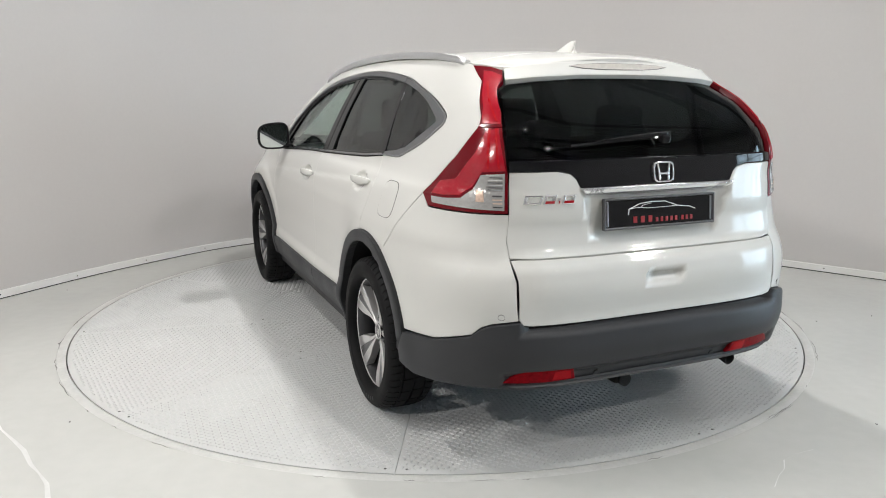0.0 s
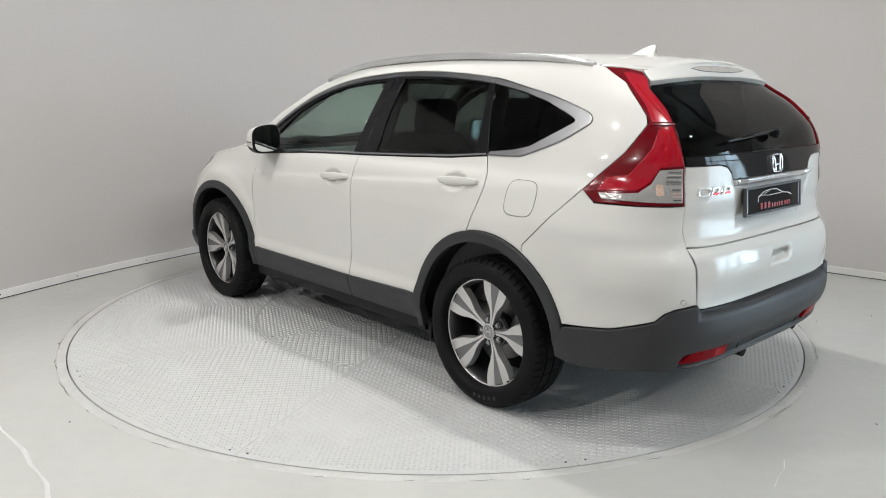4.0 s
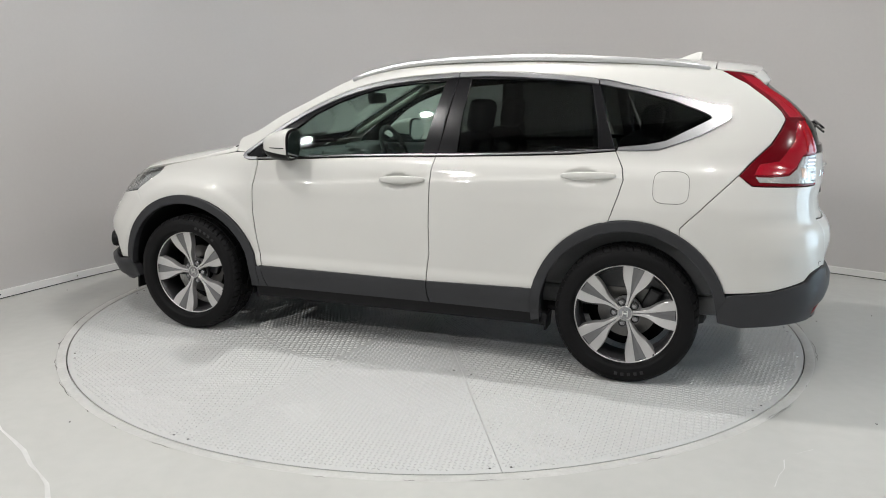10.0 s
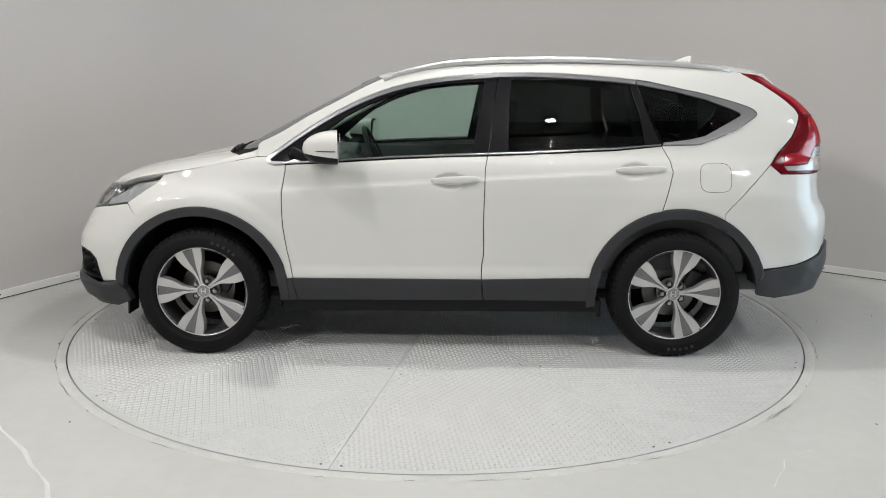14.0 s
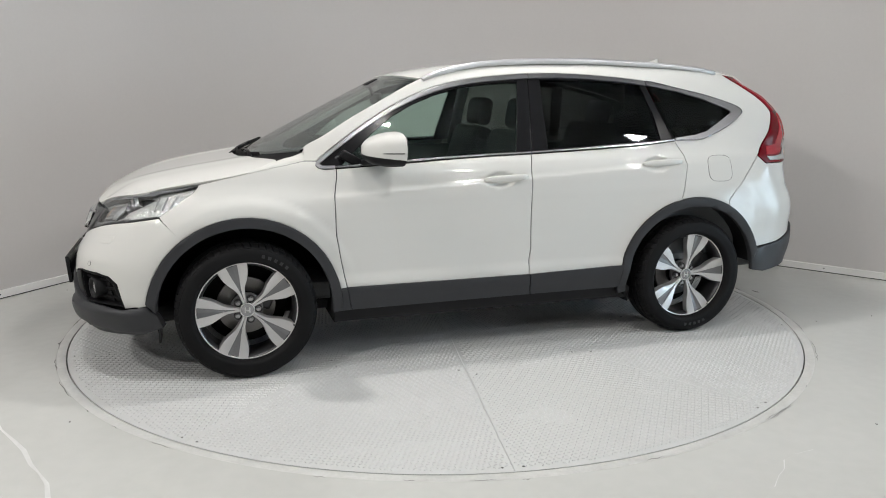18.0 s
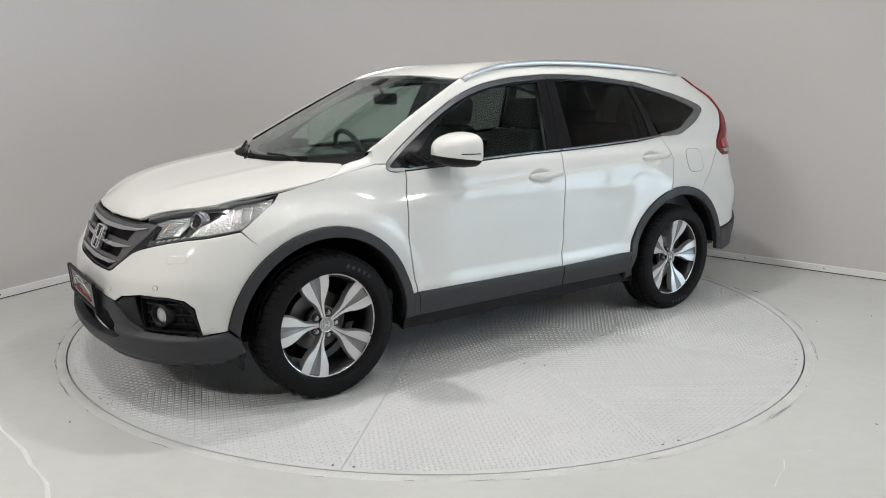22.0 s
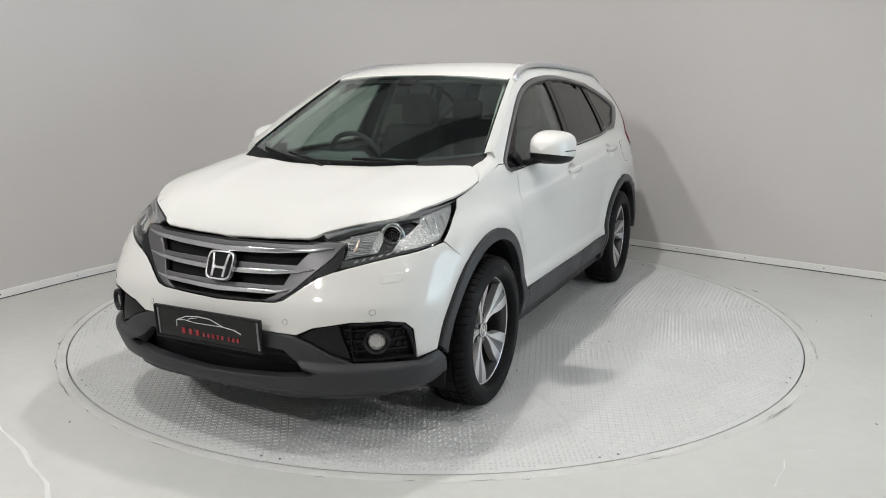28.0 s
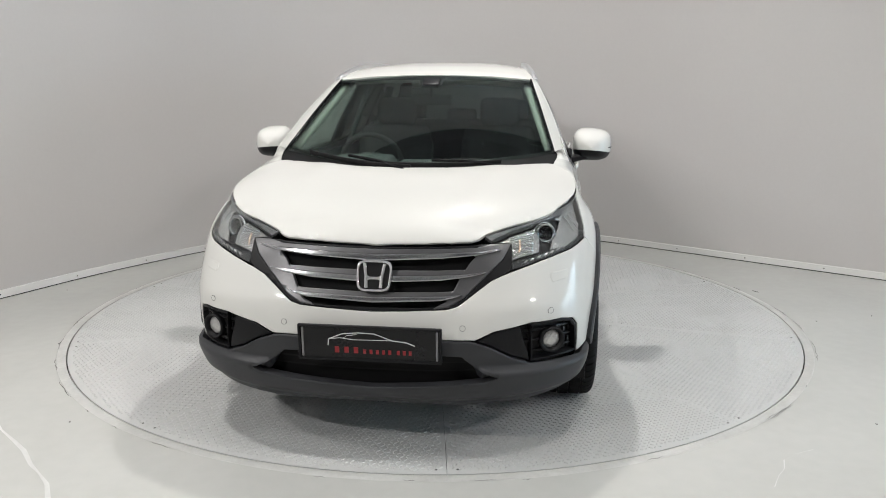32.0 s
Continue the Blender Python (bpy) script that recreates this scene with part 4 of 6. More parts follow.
    pan("under_bezel", [[F(0.537, 0.797), F(0.576, 0.803), F(0.64, 0.815), F(0.70, 0.826), F(0.775, 0.838)] + XS((1.712, 0.856), (1.705, 0.850)) + [F(0.775, 0.826), F(0.722, 0.816), F(0.654, 0.800), F(0.577, 0.778), F(0.537, 0.770)]], LAMPGREY, head, off=-0.008, step=0.02, thick=0.03, bevel=0.003, label="dark lower lamp bezel")
    pan("inner_reflector", [[F(0.466, 0.875), F(0.545, 0.904), F(0.640, 0.922), F(0.655, 0.836), F(0.575, 0.820), F(0.536, 0.806), F(0.541, 0.856)]], CLEARBIT, head, off=-0.032, step=0.02, thick=0.01, bevel=0.003, label="ribbed chrome reflector")
    for i in range(11):
        z = 0.824 + 0.0072 * i
        a_, b_ = 0.546 - 0.0016 * i, 0.626
        pan("rib", [[F(a_, z - 0.002), F(a_, z + 0.0012), F(b_, z + 0.0112), F(b_, z + 0.008)]], REFLECT, head, off=-0.0255, step=0.02, thick=0.006, bevel=0.0008)
    for y_ in (0.566,):
        pan("indicator", [[F(y_, 0.836), F(y_ - 0.002, 0.884), F(y_ + 0.006, 0.886), F(y_ + 0.008, 0.838)]], AMBER, head, off=-0.0235, step=0.02, thick=0.004, bevel=0.001)
    pan("outer_reflector", [[F(0.742, 0.934)] + XS((1.765, 0.951), (1.66, 0.964), (1.530, 0.982), (1.551, 0.956), (1.606, 0.922), (1.700, 0.860)) + [F(0.778, 0.840), F(0.702, 0.836), F(0.708, 0.875)]], CLEARBIT, head, off=-0.026, step=0.02, thick=0.01, bevel=0.003, label="chrome outer reflector")
    for i in range(1, 4):
        t_ = i / 3
        pan("vane", [XS((1.775 - 0.12 * t_, 0.874 + 0.022 * t_), (1.770 - 0.12 * t_, 0.874 + 0.022 * t_), (1.742 - 0.12 * t_, 0.938 + 0.010 * t_), (1.747 - 0.12 * t_, 0.938 + 0.010 * t_))], REFLECT, head, off=-0.018, step=0.02, thick=0.008, bevel=0.001)
    for i in range(7):
        y_, z_ = 0.582 + 0.026 * i, 0.7895 + 0.0065 * i
        pan("marker_cell", [[F(y_, z_ + 0.001), F(y_ + 0.006, z_ + 0.010), F(y_ + 0.017, z_ + 0.012), F(y_ + 0.013, z_ + 0.003)]], CLEARBIT, head, off=-0.0065, step=0.02, thick=0.004, bevel=0.001)
    px, py, pz = endx(0.668, 0.886, True), 0.664, 0.884
    v, f = lathe([(0.038, -0.05), (0.038, 0.0), (0.036, 0.006), (0.032, 0.004), (0.030, -0.03)], 36)
    turn_ = Matrix.Translation((px - 0.034, side * py, pz - 0.004)) @ Matrix.Rotation(radians(-90 + side * 22), 4, "Z") @ Matrix.Rotation(radians(14), 4, "X")
    v2, f2 = lathe([(0.054, -0.024), (0.049, -0.008), (0.042, -0.006), (0.038, -0.010)], 36)
    solid("projector_bezel", [turn_ @ Vector(p) for p in v2], f2, BRUSHED, head, "grey bezel round the projector", len(f2))
    solid("projector_ring", [turn_ @ Vector(p) for p in v], f, BRUSHED, head, "satin projector ring", len(f))
    bm = bmesh.new()
    ball(bm, turn_ @ Matrix.Translation((0, -0.025, 0)) @ Matrix.Diagonal((0.031, 0.024, 0.031, 1)), 12)
    part("projector", bm, GLOSSBLACK, head, "dark glass projector", True)
    # fog lamp pocket
    fog = [F(0.404, 0.506), F(0.477, 0.541), F(0.616, 0.569), F(0.735, 0.570), F(0.783, 0.556), F(0.803, 0.524)] + XS((1.895, 0.400)) + [F(0.732, 0.406), F(0.620, 0.408), F(0.543, 0.440), F(0.467, 0.484)]
    pocket = pan("fog_pocket", [fog], PIT, off=-0.034, thick=0.03, bevel=0.004, label="black fog lamp pocket")
    rim_ = [(F(0.618, 0.560), F(0.732, 0.561), F(0.775, 0.549), F(0.793, 0.521)), XS((1.903, 0.410)), (F(0.732, 0.416), F(0.624, 0.418))]
    pan("pocket_rim", [fog[2:9], list(rim_[0]) + list(rim_[1]) + list(rim_[2])], BLACK, pocket, off=-0.003, thick=0.04, bevel=0.003, label="raised black pocket rim")
    pan("pocket_blade", [[F(0.412, 0.505), F(0.478, 0.538), F(0.575, 0.558), F(0.592, 0.500), F(0.617, 0.414), F(0.545, 0.444), F(0.467, 0.487)]], BLACK, pocket, off=-0.006, thick=0.03, bevel=0.004, label="smooth black pocket blade")
    for z0 in (0.440, 0.487, 0.530):
        pan("pocket_bar", [[F(0.595, z0), F(0.592, z0 + 0.010), F(0.79, z0 + 0.006), F(0.80, z0 - 0.004)]], BLACK, pocket, off=-0.024, thick=0.015, bevel=0.002)
    for i, y_ in enumerate((0.612, 0.632, 0.765, 0.785)):
        for z0 in (0.418, 0.450, 0.500, 0.540):
            if z0 + 0.022 > 0.565 - 2.2 * max(0, y_ - 0.772):
                continue
            pan("mesh_rib", [[F(y_, z0), F(y_ + 0.008, z0), F(y_ + 0.008, z0 + 0.022), F(y_, z0 + 0.022)]], BLACK, pocket, off=-0.027, thick=0.010, bevel=0.001)
    fx, fy, fz = endx(0.697, 0.490, True), 0.697, 0.490
    m = Matrix.Translation((fx - 0.018, side * fy, fz)) @ Matrix.Rotation(radians(-90 + side * 24), 4, "Z")
    v, f = lathe([(0.052, -0.05), (0.053, 0.004), (0.050, 0.016), (0.043, 0.014), (0.037, -0.010)], 36)
    foglamp = solid("fog_lamp", [m @ Vector(p) for p in v], f, BLACK, pocket, "round fog lamp in a black ring", len(f))
    bm = bmesh.new()
    ball(bm, m @ Matrix.Translation((0, -0.006, 0)) @ Matrix.Diagonal((0.038, 0.012, 0.038, 1)), 10)
    part("reflector", bm, CLEARBIT, foglamp, "", True)
    # washer cap and sensors
    pan("washer_cap", [[F(0.688, 0.746), F(0.753, 0.751), F(0.760, 0.735), F(0.754, 0.718), F(0.697, 0.712), F(0.687, 0.728)]], PAINT, off=0.0035, thick=0.006, bevel=0.003)
    for fy, fz in ((0.355, 0.558), (0.691, 0.612)):
        circ = [F(fy + 0.0106 * math.cos(2 * math.pi * i / 16), fz + 0.0106 * math.sin(2 * math.pi * i / 16)) for i in range(16)]
        sens = pan("parking_sensor", [[F(fy + 0.0115 * math.cos(2 * math.pi * i / 16), fz + 0.0115 * math.sin(2 * math.pi * i / 16)) for i in range(16)]], CLAD, off=0.0008, thick=0.004, bevel=0, step=0.02)
        pan("face", [circ], PAINT, sens, off=0.0014, thick=0.003, bevel=0.001, step=0.02)
    for ry, rz, o in ((0.673, 0.645, 0.0), (0.285, 0.398, 0.012)):
        sens = pan("parking_sensor", [[R(ry + 0.0115 * math.cos(2 * math.pi * i / 16), rz + 0.0115 * math.sin(2 * math.pi * i / 16)) for i in range(16)]], BLACK, off=o + 0.0008, thick=0.004, bevel=0, step=0.02)
        pan("face", [[R(ry + 0.0106 * math.cos(2 * math.pi * i / 16), rz + 0.0106 * math.sin(2 * math.pi * i / 16)) for i in range(16)]], PAINT if o == 0 else CLAD, sens, off=o + 0.0016, thick=0.004, bevel=0.001, step=0.02)
    # door mirror: a rounded cap over a black shell
    def hull(t, k, n=36):
        res = []
        w, h = 0.108 * k, 0.087 * k
        for i in range(n):
            a = 2 * math.pi * i / n
            c, q = math.cos(a), math.sin(a)
            y = w * math.copysign(abs(c) ** 0.62, c)
            z = h * math.copysign(abs(q) ** 0.62, q)
            z *= 1 - 0.10 * (y / 0.108) * (z > 0)
            res.append(Vector((0.524 + 0.190 * t - 0.16 * y * (1 - 0.4 * t), side * (0.932 + y - 0.02 * t), 1.160 + z - 0.010 * t)))
        return res

    steps = [(i / 14) ** 0.8 for i in range(15)]
    rows = [hull(t, max(0.0, 1 - t ** 2.3) ** (1 / 2.3) + 0.001) for t in steps]
    n = 36
    flat = [p for r in rows for p in r]
    quads = [(i * n + j, i * n + (j + 1) % n, (i + 1) * n + (j + 1) % n, (i + 1) * n + j) for i in range(14) for j in range(n)]
    halves = []
    for upper in (True, False):
        me_ = bpy.data.meshes.new("shell")
        me_.from_pydata([tuple(p) for p in flat], [], quads)
        bm = bmesh.new()
        bm.from_mesh(me_)
        bpy.data.meshes.remove(me_)
        bmesh.ops.bisect_plane(bm, geom=bm.verts[:] + bm.edges[:] + bm.faces[:], plane_co=(0.6, side * 0.93, 1.125), plane_no=(-0.10, side * 0.06, 1), clear_inner=upper, clear_outer=not upper)
        if not upper:
            bmesh.ops.scale(bm, vec=(0.985, 0.985, 1.0), space=Matrix.Translation((-0.60, -side * 0.932, -1.16)), verts=bm.verts)
        halves.append(bm)
    mirror = part("door_mirror", halves[0], PAINT, car, "white door mirror with a black base and indicator slot", True)
    part("mirror_base", halves[1], BLACK, mirror, "black lower mirror shell", True)
    for name_, k, x0, d, mt in (("mirror_bezel", 0.985, 0.0, 0.010, BLACK), ("mirror_glass", 0.86, -0.0090, 0.004, MIRROR)):
        tip = 0.085 if mt is MIRROR else 0.0
        ring_ = [p + Vector((x0 - tip * (p.z - 1.16), 0, 0)) for p in hull(0.0, k)]
        vv = ring_ + [p + Vector((d, 0, 0)) for p in ring_]
        ff = [tuple(range(n)), tuple(range(2 * n - 1, n - 1, -1))] + [(i, i + n, (i + 1) % n + n, (i + 1) % n) for i in range(n)]
        solid(name_, vv, [f[::-1] for f in ff] if side > 0 else ff, mt, mirror)
    v, f, m_ = sweep([(0.524 + 0.190 * t - 0.16 * y * (1 - 0.4 * t) + 0.002, side * (0.932 + y - 0.02 * t), 1.145) for t, y in ((0.06, 0.107), (0.30, 0.103), (0.48, 0.095), (0.62, 0.083))], lambda t: 0.010, lambda t: 0.005)
    solid("indicator_slot", v, f, GLOSSBLACK, mirror, "", m_)
    bm = bmesh.new()
    box(bm, pose(0.645, side * 0.850, 1.094, side * 12, 0, side * 14), (0.085, 0.17, 0.036), 0.014, 3)
    box(bm, pose(0.735, side * 0.795, 1.098, 0, -30, 0), (0.15, 0.03, 0.05), 0.012, 3)
    part("mirror_arm", bm, BLACK, mirror, "", True)
    # white wing top between the bonnet's rear corner and the pillar's foot
    outer_ = [(x, half(x, z) + relief(x, z), z) for x, z in ((1.27, 1.044), (1.20, 1.060), (1.15, 1.069), (1.10, 1.078), (1.05, 1.088), (0.99, 1.100), (0.986, 1.130), (0.985, 1.158))]
    inner_ = [Vector(BONNET(bonnet_half(1.27) - 0.002, 1.27)) + Vector((0, 0, -0.004)), Vector(BONNET(0.776, 1.20)), Vector(BONNET(0.735, 1.150)), Vector(BONNET(0.704, 1.117)), (1.078, 0.712, 1.112), (1.035, 0.722, 1.122), Vector(SCREEN(-0.985, 0.01)).lerp(Vector(outer_[6]), 0.34), Vector(SCREEN(-0.985, 0.03)).lerp(Vector(outer_[7]), 0.32)]
    verts, faces = [], []
    for p, q in zip(outer_, inner_):
        p, q = Vector(p), Vector(q)
        for j in range(7):
            t = j / 6
            v_ = p.lerp(q, t) + Vector((0, 0, 0.004 * math.sin(math.pi * t) * (p - q).length / 0.1 - 0.003 * t))
            verts.append((v_.x, side * v_.y, v_.z))
        verts.append((q.x, side * q.y, q.z - 0.025))
    for i in range(7):
        for j in range(7):
            q = (8 * i + j, 8 * i + j + 1, 8 * i + j + 9, 8 * i + j + 8)
            faces.append(q if side < 0 else q[::-1])
    top_ = solid("wing_top", verts, faces, PAINT, car, "", len(faces))
    rolled = []
    for i in range(8):
        for j in range(8):
            el = radians(34 + 40 * ease(j / 6, 0.0, 0.9))
            rolled.append(Vector((0.10, side * math.cos(el), math.sin(el))).normalized())
    top_.data.normals_split_custom_set_from_vertices([tuple(v_) for v_ in rolled])
    # roof rail
    path = []
    for i in range(31):
        t = i / 30
        x = 0.305 - 1.935 * t
        lift = 0.024 * math.sin(math.pi * min(1, max(0, t))) ** 0.35
        path.append((x, side * (roof_half(x) - 0.004), ROOF_EDGE(x) + lift - 0.004))
    v, f, n = sweep(path, lambda t: 0.030 + 0.012 * math.sin(math.pi * t), lambda t: 0.026 + 0.010 * math.sin(math.pi * t))
    solid("roof_rail", v, f, RAIL, car, "silver anodised roof rail", n)
    # black strip beside the windscreen
    ups = [(0.985, 1.160), (0.969, 1.179), (0.865, 1.223), (0.715, 1.316), (0.562, 1.392), (0.409, 1.472), (0.306, 1.515)]
    verts, faces, white = [], [], []
    n = 24
    cum = [0.0]
    for a, b in zip(ups, ups[1:]):
        cum.append(cum[-1] + math.hypot(b[0] - a[0], b[1] - a[1]))
    for i in range(n + 1):
        t = i / n
        d = t * cum[-1]
        k = max(j for j in range(len(cum)) if cum[j] <= d + 1e-9)
        k = min(k, len(ups) - 2)
        u = (d - cum[k]) / (cum[k + 1] - cum[k])
        ox, oz = ups[k][0] + (ups[k + 1][0] - ups[k][0]) * u, ups[k][1] + (ups[k + 1][1] - ups[k][1]) * u
        p, q = Vector(SCREEN(-0.985, t)), Vector((ox, half(ox, oz) - 0.004, oz - 0.002))
        e_ = p.lerp(q, min(0.6, 0.009 / (q - p).length))
        for p_, dz in ((p, 0.003), (p.lerp(e_, 0.5), 0.006), (e_, 0.005), (e_, -0.010), (p, -0.010)):
            verts.append((p_.x, side * p_.y, p_.z + dz))
        for j in range(6):
            p_ = e_.lerp(q, j / 5)
            white.append((p_.x, side * p_.y, p_.z + 0.004 * (1 - j / 5) + 0.005 * math.sin(math.pi * j / 5)))
    for i in range(n):
        for j in range(4):
            faces.append((5 * i + j, 5 * i + j + 1, 5 * i + j + 6, 5 * i + j + 5))
    pf = [(6 * i + j, 6 * i + j + 1, 6 * i + j + 7, 6 * i + j + 6) for i in range(n) for j in range(5)]
    post = solid("windscreen_pillar", white, pf if side > 0 else [f_[::-1] for f_ in pf], PAINT, car, "", len(pf))
    post.data.normals_split_custom_set_from_vertices([tuple(Vector((0.28 - 0.10 * j / 5, side * math.cos(radians(62 - 30 * j / 5)), math.sin(radians(62 - 30 * j / 5)))).normalized()) for i in range(n + 1) for j in range(6)])
    solid("screen_side_trim", verts, faces, FRAME, car, "black moulding beside the windscreen", 0)
    # mud flaps
    for x0, ang in ((1.735, -4), (-0.905, -4)):
        bm = bmesh.new()
        box(bm, pose(x0, side * 0.79, 0.262, 0, ang, 0), (0.012, 0.13, 0.09), 0.004, 2)
        part("mud_flap", bm, BLACK, car)


build_side(1)
build_side(-1)


def CHIN(s, z):
    """The lower front bumper: its lip stands out below a sloping ledge."""
    p = Vector(SKIN(s, z))
    d = Vector((p.x - AX, p.y, 0)).normalized()
    return p + d * (0.030 * ease(z, 0.408, 0.378) * ease(z, 0.262, 0.300) * ease(p.x, 1.74, 1.90))


def BUMPER(s, z):
    """The rear bumper: a step ledge under the tailgate and a lamp channel above the lower edge."""
    p = Vector(SKIN(s, z))
    across = abs(p.y)
    d = -0.050 * ease(z, 0.562, 0.592) * ease(across, 0.63, 0.57) - 0.020 * ease(z, 0.440, 0.422) * ease(z, 0.366, 0.378) * ease(across, 0.675, 0.635)
    return p + Vector((p.x + AX, p.y * 0.4, 0)).normalized() * d


# ---- parts over the whole width ----
def build_ends():
    # bonnet
    xs = [1.71, 1.67, 1.62, 1.51, 1.42, 1.34, 1.27]
    edge_ = [(bonnet_half(x), x) for x in xs] + [(0.770, 1.20), (0.731, 1.15), (0.700, 1.120), (0.676, 1.120), (0.60, 1.158), (0.5, 1.213), (0.25, 1.288), (0.0, 1.308)]
    panel("bonnet", [mirrored([(y, LIP["x"](y) - 0.002) for y in (0.0, 0.10, 0.20, 0.30, 0.375, 0.403, 0.424, 0.447, 0.470, 0.515, 0.57, 0.60, 0.627, 0.65, 0.67, 0.69, 0.706)] + edge_)], BONNET, PAINT, car, thick=0.016, bevel=0.005, step=0.035, label="broad white bonnet with soft creases")
    # roof skin
    side_ = [(roof_half(x) - 0.005, x) for x in (0.30, 0.2, 0.0, -0.3, -0.7, -1.1, -1.4, -1.655)]
    panel("roof", [mirrored([(0.0, 0.382), (0.25, 0.372), (0.45, 0.345), (0.555, 0.312)] + side_ + [(0.35, -1.66), (0.0, -1.66)])], ROOF, PAINT, car, thick=0.02, bevel=0.003)
    # tailgate in its panels
    edge_ = [(0.615, 0.632), (0.616, 0.70), (0.618, 0.776), (0.631, 0.850)]
    low = panel("tailgate", [mirrored([(0.0, 0.606), (0.56, 0.606), (0.60, 0.612)] + edge_ + [(0.4, 0.851), (0.0, 0.851)])], REAR, PAINT, car, thick=0.02, bevel=0.004, step=0.03, label="white tailgate with a tinted rear window")
    panel("upper_panel", [mirrored([(0.0, 0.857), (0.4, 0.857), (0.632, 0.856), (0.637, 0.917), (0.628, 1.017), (0.625, 1.164), (0.45, 1.165), (0.40, 1.155), (0.376, 1.135), (0.356, 1.098), (0.0, 1.098)])], REAR, PAINT, low, thick=0.02, bevel=0.004, step=0.028)
    panel("garnish", [mirrored([(0.0, 1.103), (0.357, 1.103), (0.376, 1.139), (0.40, 1.159), (0.45, 1.169), (0.626, 1.168), (0.627, 1.205), (0.0, 1.207)])], REAR, GLOSSBLACK, low, thick=0.02, bevel=0.003, step=0.028, label="gloss black tailgate garnish")
    panel("rear_glass", [mirrored([(0.0, 1.210), (0.627, 1.208), (0.628, 1.259), (0.596, 1.376), (0.550, 1.466), (0.515, 1.486), (0.41, 1.497), (0.2, 1.509), (0.0, 1.511)])], REAR, REARGLASS, low, off=-0.012, step=0.03, thick=0.005, bevel=0, label="dark tinted rear window")
    panel("spoiler_lip", [mirrored([(0.0, 1.514), (0.2, 1.512), (0.41, 1.500), (0.515, 1.489), (0.493, 1.532), (0.42, 1.548), (0.2, 1.566), (0.0, 1.572)])], REAR, PAINT, low, off=0.012, thick=0.03, bevel=0.005, step=0.02)
    panel("spoiler", [mirrored([(0.0, -1.664), (0.35, -1.664), (roof_half(-1.66) - 0.006, -1.662), (0.525, -1.75), (0.497, -1.84), (0.40, -1.872), (0.2, -1.892), (0.0, -1.897)])], ROOF, PAINT, low, thick=0.02, bevel=0.005)
    lamp_ = [(0.0, 1.530), (0.10, 1.5305), (0.18, 1.534), (0.236, 1.542), (0.19, 1.549), (0.10, 1.5535), (0.0, 1.5545)]
    stop = panel("brake_lamp", [mirrored(lamp_)], REAR, BRAKE, low, off=0.0165, thick=0.008, bevel=0.002, step=0.015, label="clear high-level brake lamp")
    panel("lamp_border", [mirrored([(a * 1.012, 1.542 + (b - 1.542) * 1.12) for a, b in lamp_])], REAR, SATIN, stop, off=0.0142, thick=0.006, bevel=0, step=0.015)
    panel("chrome_strip", [mirrored([(0.0, 1.089), (0.34, 1.089), (0.355, 1.094), (0.358, 1.102), (0.0, 1.102)])], REAR, CHROME, low, off=0.022, thick=0.03, bevel=0.004, step=0.03, label="chrome strip above the plate")
    # rear wiper
    wip = solid("rear_wiper", *sweep([(endx(y, z, False) - 0.020, y, z) for y, z in ((0.402, 1.258), (0.27, 1.266), (0.11, 1.277), (0.02, 1.283))], lambda t: 0.009, lambda t: 0.011)[:2], FRAME, low, "black rear wiper")
    v, f, n = sweep([(endx(y, z, False) - 0.034, y, z) for y, z in ((0.30, 1.272), (0.16, 1.284), (0.05, 1.292), (-0.02, 1.294), (-0.045, 1.292))], lambda t: 0.012, lambda t: 0.006 + 0.018 * t)
    solid("wiper_arm", v, f, FRAME, wip, "", n)
    bm = bmesh.new()
    box(bm, pose(endx(0, 1.272, False) - 0.018, -0.026, 1.276, 0, -18, 0), (0.04, 0.040, 0.036), 0.010, 3)
    part("wiper_boss", bm, FRAME, wip, "", True)
    # rear cladding, one piece round the tail
    half_ = [R(0.0, 0.592), R(0.30, 0.594), R(0.565, 0.598), R(0.600, 0.608), R(0.617, 0.626), R(0.709, 0.613), R(0.739, 0.598), R(0.766, 0.567)] + XS((-1.970, 0.520), (-1.86, 0.508), (-1.778, 0.498), (-1.740, 0.417), (-1.748, 0.365), (-1.850, 0.345)) + [R(0.790, 0.362), R(0.690, 0.364), R(0.585, 0.356), R(0.30, 0.354), R(0.0, 0.355)]
    rc = panel("rear_bumper", [round_trip(half_, False)], BUMPER, CLAD, car, off=0.016, thick=0.03, bevel=0.006, step=0.016, label="dark grey textured rear bumper")
    # black sheet that paints in the dark of the gap below the tailgate
    panel("tailgate_gap_shade", [round_trip([R(0.0, 0.622), R(0.590, 0.624), R(0.606, 0.606), R(0.570, 0.588), R(0.0, 0.580)], False)], SKIN, PIT, rc, off=-0.030, thick=0.01, bevel=0, step=0.04)
    half_ = [R(0.0, 0.368), R(0.40, 0.372), R(0.600, 0.376), R(0.640, 0.378), R(0.600, 0.366), R(0.40, 0.359), R(0.0, 0.356)]
    panel("bumper_edge", [round_trip(half_, False)], SKIN, SATIN, rc, off=0.018, thick=0.02, bevel=0.004, step=0.04, label="thin lighter lower bumper edge")
